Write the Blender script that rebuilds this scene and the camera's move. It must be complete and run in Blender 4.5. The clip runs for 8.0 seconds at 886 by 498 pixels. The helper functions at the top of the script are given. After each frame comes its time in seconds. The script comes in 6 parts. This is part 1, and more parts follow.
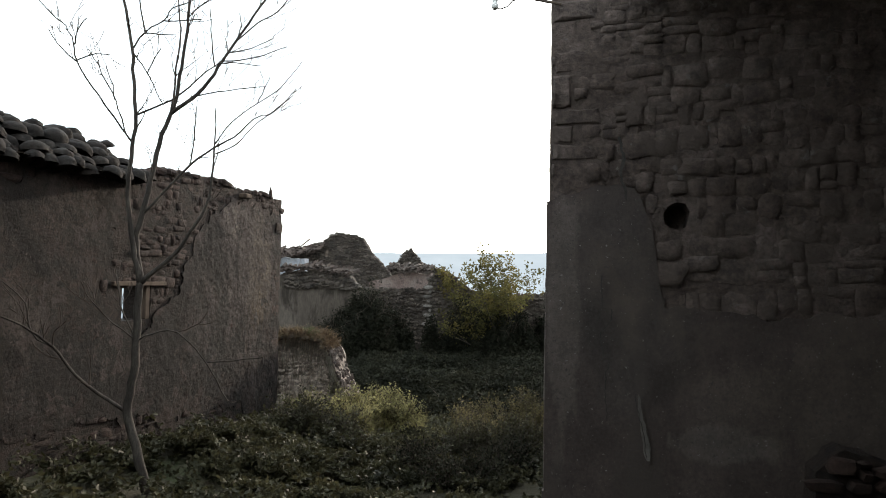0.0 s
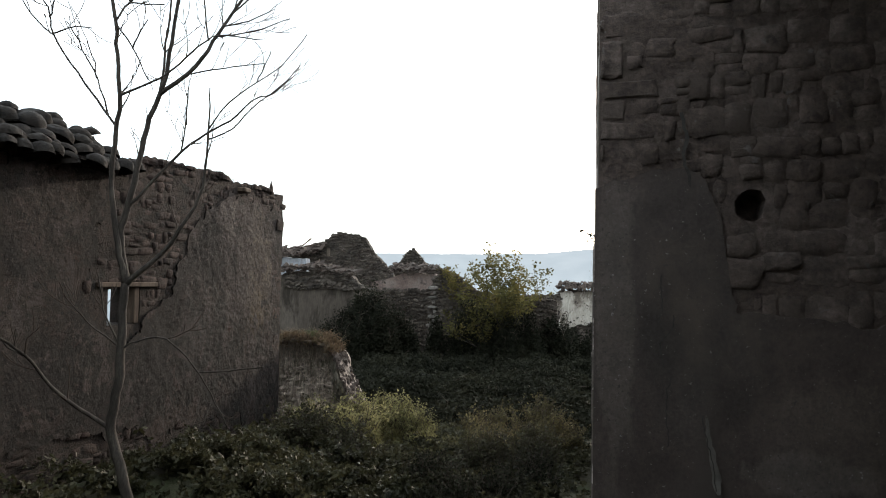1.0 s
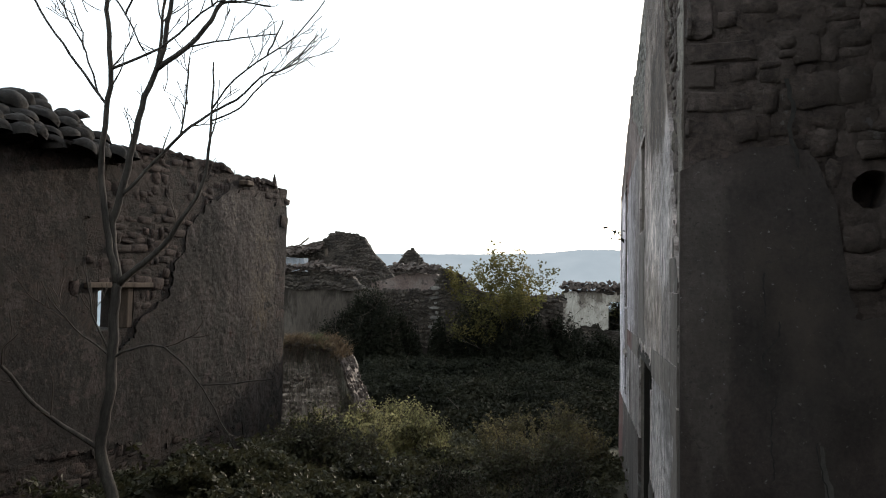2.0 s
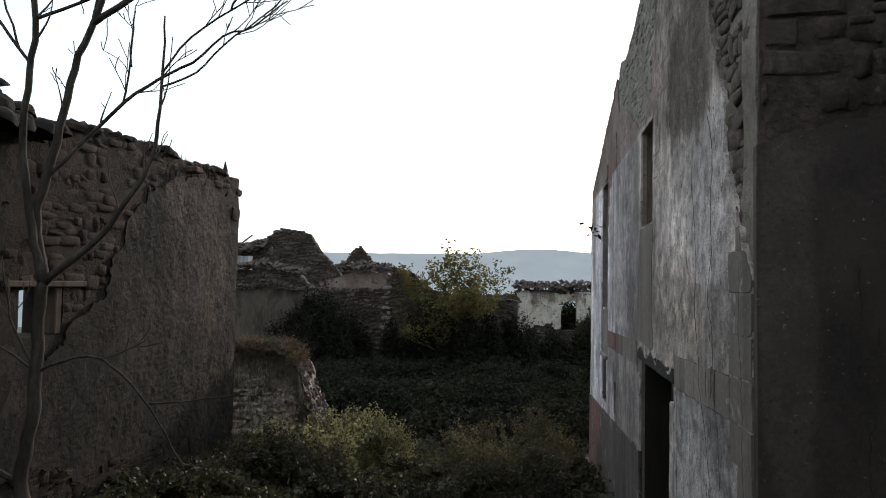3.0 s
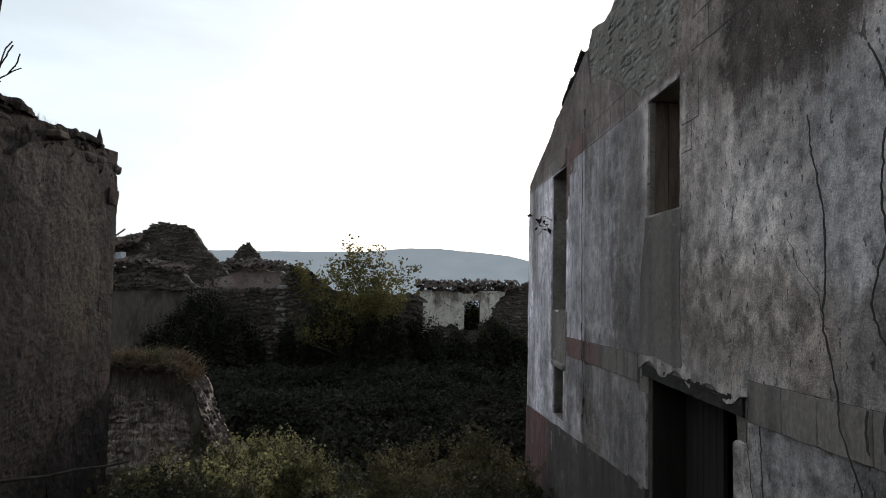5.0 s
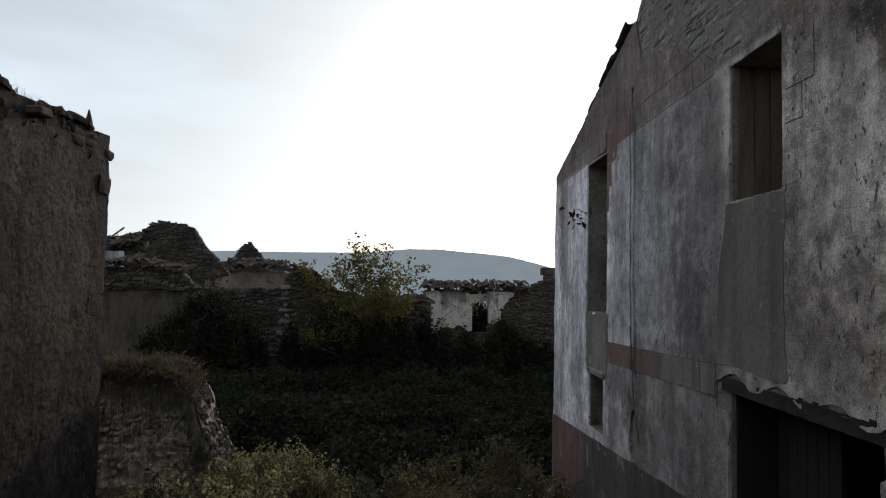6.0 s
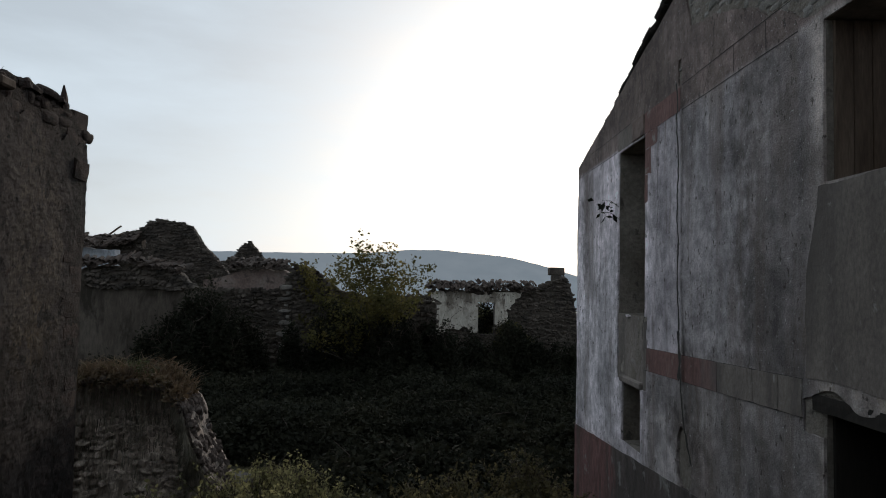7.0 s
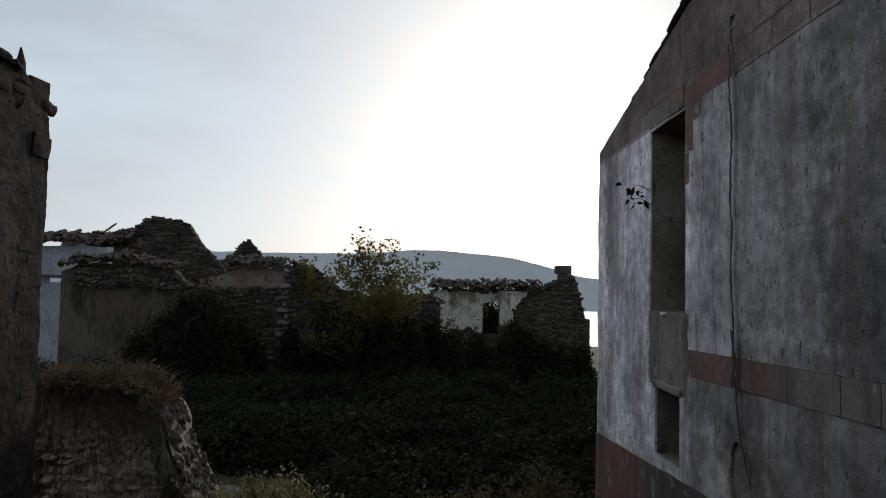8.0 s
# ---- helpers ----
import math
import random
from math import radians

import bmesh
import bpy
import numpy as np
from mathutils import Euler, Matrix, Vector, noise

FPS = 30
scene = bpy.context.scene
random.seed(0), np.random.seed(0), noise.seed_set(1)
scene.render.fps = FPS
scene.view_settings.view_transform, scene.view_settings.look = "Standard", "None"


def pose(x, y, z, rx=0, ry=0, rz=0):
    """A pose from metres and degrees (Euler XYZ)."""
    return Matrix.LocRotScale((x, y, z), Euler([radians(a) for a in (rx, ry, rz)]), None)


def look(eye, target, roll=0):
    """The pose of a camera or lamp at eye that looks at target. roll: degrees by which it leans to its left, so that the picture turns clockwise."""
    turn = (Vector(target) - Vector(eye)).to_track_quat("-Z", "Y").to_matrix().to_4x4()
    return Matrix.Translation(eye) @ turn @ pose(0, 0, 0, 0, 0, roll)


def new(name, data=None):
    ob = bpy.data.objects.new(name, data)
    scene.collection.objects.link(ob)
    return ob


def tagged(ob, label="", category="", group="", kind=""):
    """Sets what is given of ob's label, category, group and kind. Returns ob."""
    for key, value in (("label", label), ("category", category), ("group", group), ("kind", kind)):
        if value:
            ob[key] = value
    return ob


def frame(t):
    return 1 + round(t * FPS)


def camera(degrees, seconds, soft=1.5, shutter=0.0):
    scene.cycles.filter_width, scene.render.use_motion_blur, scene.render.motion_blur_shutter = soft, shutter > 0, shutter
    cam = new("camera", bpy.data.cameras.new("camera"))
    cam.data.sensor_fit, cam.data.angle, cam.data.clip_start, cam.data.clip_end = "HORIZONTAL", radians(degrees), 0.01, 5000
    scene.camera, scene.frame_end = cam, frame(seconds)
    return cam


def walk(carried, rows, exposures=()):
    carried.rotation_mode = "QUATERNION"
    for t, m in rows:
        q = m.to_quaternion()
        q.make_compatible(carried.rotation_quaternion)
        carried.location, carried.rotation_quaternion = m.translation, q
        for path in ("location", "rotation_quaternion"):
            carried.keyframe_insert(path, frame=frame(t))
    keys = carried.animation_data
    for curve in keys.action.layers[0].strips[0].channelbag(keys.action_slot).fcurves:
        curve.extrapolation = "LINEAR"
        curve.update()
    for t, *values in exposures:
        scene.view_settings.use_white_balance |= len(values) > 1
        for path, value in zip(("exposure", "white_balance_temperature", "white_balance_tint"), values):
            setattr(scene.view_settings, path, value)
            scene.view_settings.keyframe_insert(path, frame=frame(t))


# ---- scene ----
cam = camera(67.0, 8.0, soft=1.0)
PATH = [
    (0, (1.268, 0.635, 3.471), (0.805, 2.579, 3.566), 1.1),
    (0.5, (1.056, 1.078, 3.466), (0.593, 3.021, 3.562), 1.1),
    (1, (0.78, 1.557, 3.469), (0.316, 3.499, 3.565), 1.1),
    (2.5, (-0.246, 2.835, 3.447), (-0.654, 4.79, 3.546), 1.0),
    (3, (-0.599, 3.299, 3.438), (-0.879, 5.276, 3.536), 1.1),
    (3.5, (-0.898, 3.725, 3.437), (-0.932, 5.722, 3.535), 1.0),
    (4, (-1.185, 4.22, 3.446), (-1.122, 6.216, 3.544), 1.0),
    (4.5, (-1.419, 4.686, 3.449), (-1.359, 6.683, 3.548), 1.0),
    (6, (-2.003, 6.282, 3.405), (-1.946, 8.279, 3.508), 1.1),
    (6.5, (-2.111, 6.803, 3.392), (-2.057, 8.799, 3.496), 1.1),
    (7, (-2.203, 7.338, 3.374), (-2.149, 9.335, 3.479), 1.2),
    (7.5, (-2.265, 7.85, 3.349), (-2.212, 9.846, 3.454), 1.2),
    (8, (-2.307, 8.412, 3.285), (-2.256, 10.408, 3.391), 1.2),
]
walk(cam, [(t, look(eye, target, roll)) for t, eye, target, roll in PATH],
     [(0.0, .35, 7000, 14), (1.2, .1, 6900, 14), (2.6, -.4, 6800, 14), (4.5, -.8, 6700, 14), (6.2, -1.27, 6600, 14), (8.0, -1.53, 6500, 14)])

# ---------------------------------------------------------------- light
SUN_AZ, SUN_EL = 10.5, 14.5          # degrees to the right of +y, above the horizon
world = bpy.data.worlds.new("sky")
scene.world = world
world.use_nodes = True
wn, wl = world.node_tree.nodes, world.node_tree.links
sky = wn.new("ShaderNodeTexSky")
sky.sky_type = "NISHITA"
sky.sun_disc = False
sky.sun_elevation, sky.sun_rotation = radians(SUN_EL), radians(SUN_AZ)
sky.air_density, sky.dust_density, sky.ozone_density = 1.0, 2.2, 1.0
wn["Background"].inputs["Strength"].default_value = 0.15
veil = wn.new("ShaderNodeHueSaturation")          # thin high cloud takes the colour out of the sky
veil.inputs["Saturation"].default_value = 0.68
wl.new(sky.outputs["Color"], veil.inputs["Color"])
cloud_at = wn.new("ShaderNodeMapping")             # faint streaks of the same cloud
cloud_at.inputs["Scale"].default_value = (1.0, 1.0, 4.0)
wl.new(wn.new("ShaderNodeTexCoord").outputs["Generated"], cloud_at.inputs["Vector"])
cloud = wn.new("ShaderNodeTexNoise")
cloud.inputs["Scale"].default_value, cloud.inputs["Detail"].default_value, cloud.inputs["Roughness"].default_value = 2.6, 6, .6
wl.new(cloud_at.outputs["Vector"], cloud.inputs["Vector"])
thin = wn.new("ShaderNodeMapRange")
thin.inputs["From Min"].default_value, thin.inputs["From Max"].default_value = .35, .7
thin.inputs["To Min"].default_value, thin.inputs["To Max"].default_value = .5, .72
wl.new(cloud.outputs["Fac"], thin.inputs["Value"])
pale = wn.new("ShaderNodeMix")
pale.data_type = "RGBA"
pale.inputs[7].default_value = (14.2, 17.0, 18.6, 1)
wl.new(thin.outputs["Result"], pale.inputs[0])
wl.new(veil.outputs["Color"], pale.inputs[6])
wl.new(pale.outputs[2], wn["Background"].inputs["Color"])

sun_data = bpy.data.lights.new("sun", "SUN")
sun_data.energy, sun_data.angle, sun_data.color = 2.2, radians(1.5), (1.0, 0.9, 0.76)
sun = new("sun", sun_data)
sa, se = radians(SUN_AZ), radians(SUN_EL)
sun_way = Vector((math.sin(sa) * math.cos(se), math.cos(sa) * math.cos(se), math.sin(se)))
sun.matrix_world = look(sun_way * 50, (0, 0, 0))


# ---------------------------------------------------------------- small helpers
def lattice(i, j, seed):
    n = (i * 374761393 + j * 668265263 + seed * 974634777) & 0x7FFFFFFF
    n = ((n ^ (n >> 13)) * 1274126177) & 0x7FFFFFFF
    return ((n ^ (n >> 16)) & 0xFFFF) / 65535.0


def vnoise(x, y, seed=0):
    """Smooth value noise in 0..1 on arrays."""
    x, y = np.asarray(x, float), np.asarray(y, float)
    i, j = np.floor(x).astype(np.int64), np.floor(y).astype(np.int64)
    a, b = x - i, y - j
    a, b = a * a * (3 - 2 * a), b * b * (3 - 2 * b)
    return ((lattice(i, j, seed) * (1 - a) + lattice(i + 1, j, seed) * a) * (1 - b)
            + (lattice(i, j + 1, seed) * (1 - a) + lattice(i + 1, j + 1, seed) * a) * b)


def fbm(x, y, seed=0, octaves=4):
    """Fractal noise about -1..1."""
    total, amp, norm = 0, 1.0, 0
    for k in range(octaves):
        total = total + amp * (vnoise(np.asarray(x) * 2 ** k, np.asarray(y) * 2 ** k, seed + 17 * k) * 2 - 1)
        norm += amp
        amp *= 0.55
    return total / norm


def thing(name, label, category, group="", kind="", at=(0, 0, 0)):
    ob = new(name)
    ob.location = at
    ob.empty_display_size = 0.2
    return tagged(ob, label, category, group, kind)


def mesh_data(name, verts, faces, mat, smooth=False):
    me = bpy.data.meshes.new(name)
    me.from_pydata([tuple(v) for v in verts], [], [tuple(f) for f in faces])
    me.materials.append(mat)
    if smooth:
        me.polygons.foreach_set("use_smooth", [True] * len(me.polygons))
    me.update()
    return me


def mesh_part(name, verts, faces, mat, parent=None, label="", smooth=False):
    ob = new(name, mesh_data(name, verts, faces, mat, smooth))
    if parent:
        ob.parent = parent
        ob.matrix_parent_inverse = Matrix.Translation(-parent.matrix_basis.translation) if not parent.parent else Matrix()
    if label:
        ob["label"] = label
    return ob


def part(name, bm, mat, parent=None, label="", smooth=False):
    me = bpy.data.meshes.new(name)
    bm.to_mesh(me)
    bm.free()
    me.materials.append(mat)
    if smooth:
        me.polygons.foreach_set("use_smooth", [True] * len(me.polygons))
    ob = new(name, me)
    if parent:
        ob.parent = parent
        ob.matrix_parent_inverse = Matrix.Translation(-parent.matrix_basis.translation) if not parent.parent else Matrix()
    if label:
        ob["label"] = label
    return ob


class Face:
    """A wall plane: u along it, v up, n out of it."""
    def __init__(self, origin, u, n):
        self.o, self.u, self.n = np.array(origin, float), np.array(u, float), np.array(n, float)
        self.flip = np.cross(self.u, (0, 0, 1)) @ self.n < 0

    def __call__(self, u, v, n):
        u, v, n = np.broadcast_arrays(u, v, n)
        return self.o + u[..., None] * self.u + n[..., None] * self.n + v[..., None] * np.array((0, 0, 1.0))

    def matrix(self, u, v, n):
        p = self(u, v, n)
        m = Matrix.Identity(4)
        for r in range(3):
            m[r][0], m[r][1], m[r][2], m[r][3] = self.u[r], (0, 0, 1)[r], self.n[r], p[r]
        return m


def lines(a, b, step, *marks):
    """Grid lines from a to b, with the marks among them."""
    marks = sorted({a, b, *[m for m in marks if a < m < b]})
    out = [a]
    for p, q in zip(marks, marks[1:]):
        k = max(1, round((q - p) / step))
        out += [p + (q - p) * i / k for i in range(1, k + 1)]
    return np.array(out)


def sheet(face, us, vs, f, front, back=0.0, closed=True, snap=0.6):
    """A solid over the cells where f > 0, its ragged rim drawn to f = 0; front(u, v) out, back in."""
    U, V = np.meshgrid(us, vs, indexing="ij")
    keep = f((U[:-1, :-1] + U[1:, 1:]) / 2, (V[:-1, :-1] + V[1:, 1:]) / 2) > 0
    nu, nv = U.shape
    pad = np.pad(keep, 1, mode="edge")
    around = [pad[:-1, :-1], pad[1:, :-1], pad[:-1, 1:], pad[1:, 1:]]
    rim = np.logical_or.reduce(around) & ~np.logical_and.reduce(around)
    if snap:
        e, F = 0.01, f(U, V)
        gu, gv = (f(U + e, V) - F) / e, (f(U, V + e) - F) / e
        g2 = np.maximum(gu ** 2 + gv ** 2, 1e-6)
        du, dv = -F * gu / g2, -F * gv / g2
        lim = snap * min(np.diff(us).max(), np.diff(vs).max())
        sc = np.minimum(1, lim / np.maximum(np.hypot(du, dv), 1e-9)) * rim
        du, dv = du * sc, dv * sc
        du[0], du[-1] = 0, 0
        dv[:, 0], dv[:, -1] = 0, 0
        U, V = U + du, V + dv
    used = np.pad(keep, 1)
    used = used[:-1, :-1] | used[1:, :-1] | used[:-1, 1:] | used[1:, 1:]
    idx = np.full(used.shape, -1)
    idx[used] = np.arange(used.sum())
    uu, vv = U[used], V[used]
    fr = face(uu, vv, front(uu, vv) if callable(front) else front)
    bk = face(uu, vv, back(uu, vv) if callable(back) else back)
    n = len(uu)
    i, j = np.nonzero(keep)
    quads = np.stack([idx[i, j], idx[i + 1, j], idx[i + 1, j + 1], idx[i, j + 1]], 1)
    faces = [quads]
    if closed:
        faces.append(quads[:, ::-1] + n)
    big = np.pad(keep, 1)
    for di, dj, a, b in ((-1, 0, (0, 1), (0, 0)), (1, 0, (1, 0), (1, 1)), (0, -1, (0, 0), (1, 0)), (0, 1, (1, 1), (0, 1))):
        edge = keep & ~big[1 + di: 1 + di + keep.shape[0], 1 + dj: 1 + dj + keep.shape[1]]
        i, j = np.nonzero(edge)
        p, q = idx[i + a[0], j + a[1]], idx[i + b[0], j + b[1]]
        faces.append(np.stack([q, p, p + n, q + n], 1))
    faces = np.concatenate(faces)
    if face.flip:
        faces = faces[:, ::-1]
    return np.concatenate([fr, bk]), faces


def rect_hole(u, v, u0, u1, v0, v1):
    """Distance outside a rectangle, negative inside."""
    return np.maximum(np.maximum(u0 - u, u - u1), np.maximum(v0 - v, v - v1))


# unit stones: x, y in -0.5..0.5, z from 0 to 1
def stone_variant(seed, rough=0.09, inset=0.1):
    rng = np.random.RandomState(seed)
    ring = np.array([(-.5, -.5), (0, -.5), (.5, -.5), (.5, 0), (.5, .5), (0, .5), (-.5, .5), (-.5, 0)])
    back = np.c_[ring, np.zeros(8)]
    mid = np.c_[ring * (1 - rng.rand(8, 1) * rough * 1.5), 0.55 + rng.rand(8) * 0.15]
    top = np.c_[ring * (1 - inset * 1.6 - rng.rand(8, 1) * rough * 1.6), 0.86 + rng.rand(8) * 0.18]
    top[::2, :2] *= 0.92
    verts = np.concatenate([back, mid, top, [[rng.randn() * .08, rng.randn() * .08, 1.0 + rng.rand() * .1]]])
    faces = []
    for a in range(8):
        b = (a + 1) % 8
        faces += [(a, b, 8 + b), (a, 8 + b, 8 + a), (8 + a, 8 + b, 16 + b), (8 + a, 16 + b, 16 + a), (16 + a, 16 + b, 24)]
    return verts, faces


STONES = [stone_variant(s, 0.13, 0.09) for s in range(16)]
def rubble_variant(seed):
    rng = np.random.RandomState(seed)
    a = np.arange(9) / 9 * 2 * math.pi + rng.randn(9) * .12
    r = .5 / np.maximum(np.abs(np.cos(a)), np.abs(np.sin(a)))
    r = np.minimum(r, .62) * rng.uniform(.86, 1.04, 9)
    ring = np.stack([np.cos(a) * r, np.sin(a) * r], 1)
    tilt = rng.randn(2) * .25
    mid = np.c_[ring, .6 + ring @ tilt * .6]
    top = np.c_[ring * rng.uniform(.68, .84, (9, 1)), .95 + ring @ tilt + rng.randn(9) * .05]
    verts = np.concatenate([np.c_[ring, np.zeros(9)], mid, top, [[0, 0, 1.0 + rng.randn() * .06]]])
    faces = []
    for p in range(9):
        q = (p + 1) % 9
        faces += [(p, q, 9 + q, 9 + p), (9 + p, 9 + q, 18 + q, 18 + p), (18 + p, 18 + q, 27)]
    return verts, faces


def soft_variant(seed):
    """A worn, pillowed wall stone: a 4 x 4 face that sinks into its joints."""
    rng = np.random.RandomState(seed)
    ax = np.array([-.5, -.24, .24, .5])
    verts, idx = [], {}
    for j in range(4):
        for i in range(4):
            rim = i in (0, 3) or j in (0, 3)
            corner = i in (0, 3) and j in (0, 3)
            x, y = ax[i] + rng.randn() * .045, ax[j] + rng.randn() * .045
            if corner:
                x, y = x * .95, y * .95
            idx[i, j] = len(verts)
            verts.append((x, y, (.56 if corner else .68) + rng.uniform(-.1, .1) if rim else rng.uniform(.82, 1.04)))
    faces = [(idx[i, j], idx[i + 1, j], idx[i + 1, j + 1], idx[i, j + 1]) for j in range(3) for i in range(3)]
    ring = [(i, 0) for i in range(3)] + [(3, j) for j in range(3)] + [(i, 3) for i in (3, 2, 1)] + [(0, j) for j in (3, 2, 1)]
    base = len(verts)
    verts += [(verts[idx[r]][0] * 1.03, verts[idx[r]][1] * 1.03, 0.0) for r in ring]
    for p in range(12):
        q = (p + 1) % 12
        faces.append((base + p, base + q, idx[ring[q]], idx[ring[p]]))
    return np.array(verts), faces


SOFT = [soft_variant(300 + s) for s in range(20)]
RUBBLE = [rubble_variant(200 + s) for s in range(16)]
BLOCKS = [stone_variant(100 + s, 0.03, 0.025) for s in range(6)]
stone_meshes = {}


def course_layout(u0, u1, v0, v1, f, wide, high, seed, joint=0.012, sway=0.3):
    """Rough courses of stones: centre u, v, width, height."""
    rng = np.random.RandomState(seed)
    out, v = [], v0
    while v < v1:
        h = high * (0.65 + 0.75 * rng.rand())
        u, sag = u0 - rng.rand() * wide, rng.rand() * 6
        while u < u1:
            w = wide * (0.4 + 1.2 * rng.rand() ** 1.4)
            dv = sway * high * math.sin(u / wide * .55 + sag)
            hh = h * rng.uniform(1.02 - .8 * sway, 1.0 + .27 * sway)
            cells = [(u + w / 2, v + dv + h / 2, w, hh)]
            if rng.rand() < 0.25 and h > high * 0.9:
                k = 0.35 + 0.3 * rng.rand()
                cells = [(u + w / 2, v + dv + h * k / 2, w, h * k), (u + w / 2, v + dv + h * (1 + k) / 2, w, h * (1 - k))]
            for cu, cv, cw, ch in cells:
                if f(np.array(cu), np.array(cv)) > 0:
                    out.append((cu + rng.randn() * .03 * wide, cv + rng.randn() * .05 * high, cw - joint, ch - joint))
            u += w
        v += h
    return out


def stone_matrix(face, cell, depth, rng, lean=0.06, bulge=0.0):
    u, v, w, h = cell
    m = face.matrix(u, v, rng.uniform(-0.02, 0.0) + bulge * float(fbm(np.array(u * .9), np.array(v * .9), 91)))
    return m @ pose(0, 0, 0, rng.uniform(-4, 4), rng.uniform(-4, 4), rng.uniform(-1, 1) * lean * 57) @ Matrix.Diagonal((w, h, depth * rng.uniform(0.7, 1.2), 1))


def lay_stones(face, cells, depth, mat, parent, seed, name="stone", shapes=None, single=300, lean=0.05, bulge=0.0, smooth=False):
    """Stones of a wall: the first as parts of their own, the rest in one mesh."""
    shapes = shapes or STONES
    rng = np.random.RandomState(seed)
    rest_v, rest_f, count = [], [], 0
    for k, cell in enumerate(cells):
        m = stone_matrix(face, cell, depth, rng, lean, bulge)
        i = rng.randint(len(shapes))
        if k < single:
            key = (id(shapes), i, mat.name)
            if key not in stone_meshes:
                v, f = shapes[i]
                stone_meshes[key] = mesh_data(name, v, f, mat, smooth)
            ob = new(name, stone_meshes[key])
            ob.parent = parent
            ob.matrix_parent_inverse = Matrix.Translation(-parent.matrix_basis.translation) if not parent.parent else Matrix()
            ob.matrix_basis = m
        else:
            v, f = shapes[i]
            w = np.c_[v, np.ones(len(v))] @ np.array(m).T
            rest_v.append(w[:, :3])
            rest_f += [tuple(i + count for i in q) for q in f]
            count += len(v)
    if rest_v:
        ob = mesh_part(name + "_rest", np.concatenate(rest_v), rest_f, mat, parent, smooth=smooth)
        ob["kind"] = "stuff"


def tube(path, radii, sides=6):
    """A tapered tube through points."""
    path = [Vector(p) for p in path]
    verts, faces = [], []
    x = None
    for k, p in enumerate(path):
        t = (path[min(k + 1, len(path) - 1)] - path[max(k - 1, 0)]).normalized()
        x = (x - t * x.dot(t)).normalized() if x is not None else t.orthogonal().normalized()
        y = t.cross(x)
        for s in range(sides):
            a = 2 * math.pi * s / sides
            verts.append(p + (x * math.cos(a) + y * math.sin(a)) * radii[k])
        if k:
            o = (k - 1) * sides
            faces += [(o + s, o + (s + 1) % sides, o + sides + (s + 1) % sides, o + sides + s) for s in range(sides)]
    faces.append(tuple(range(len(verts) - sides, len(verts))))
    faces.append(tuple(range(sides))[::-1])
    return verts, faces


def join(pieces):
    vs, fs, n = [], [], 0
    for v, f in pieces:
        vs += [tuple(p) for p in v]
        fs += [tuple(i + n for i in q) for q in f]
        n += len(v)
    return vs, fs


def leaf_mesh(points, size, seed, up=0.3, long=1.6):
    """Folded pointed leaves at the points, each two triangles."""
    rng = np.random.RandomState(seed)
    n = len(points)
    a = rng.randn(n, 3)
    a[:, 2] *= 0.7
    a /= np.linalg.norm(a, axis=1)[:, None]
    nrm = rng.randn(n, 3) + (0, 0, up * 3)
    b = np.cross(nrm, a)
    b /= np.maximum(np.linalg.norm(b, axis=1), 1e-6)[:, None]
    c = np.cross(a, b)
    s = size * (0.55 + 0.9 * rng.rand(n))[:, None]
    p0 = points
    verts = np.stack([p0, p0 + a * s * long / 2 + b * s * 0.5 + c * s * 0.15, p0 + a * s * long, p0 + a * s * long / 2 - b * s * 0.5 + c * s * 0.15], 1).reshape(-1, 3)
    k = np.arange(n)[:, None] * 4
    faces = np.concatenate([k + (0, 1, 2), k + (0, 2, 3)])
    return verts, faces


def box(bm, x0, x1, y0, y1, z0, z1, bevel=0.0):
    got = bmesh.ops.create_cube(bm, size=1, matrix=Matrix.LocRotScale(((x0 + x1) / 2, (y0 + y1) / 2, (z0 + z1) / 2), None, (x1 - x0, y1 - y0, z1 - z0)))
    if bevel:
        bmesh.ops.bevel(bm, geom=list({e for v in got["verts"] for e in v.link_edges}), offset=bevel, segments=1, affect="EDGES")
    return bm


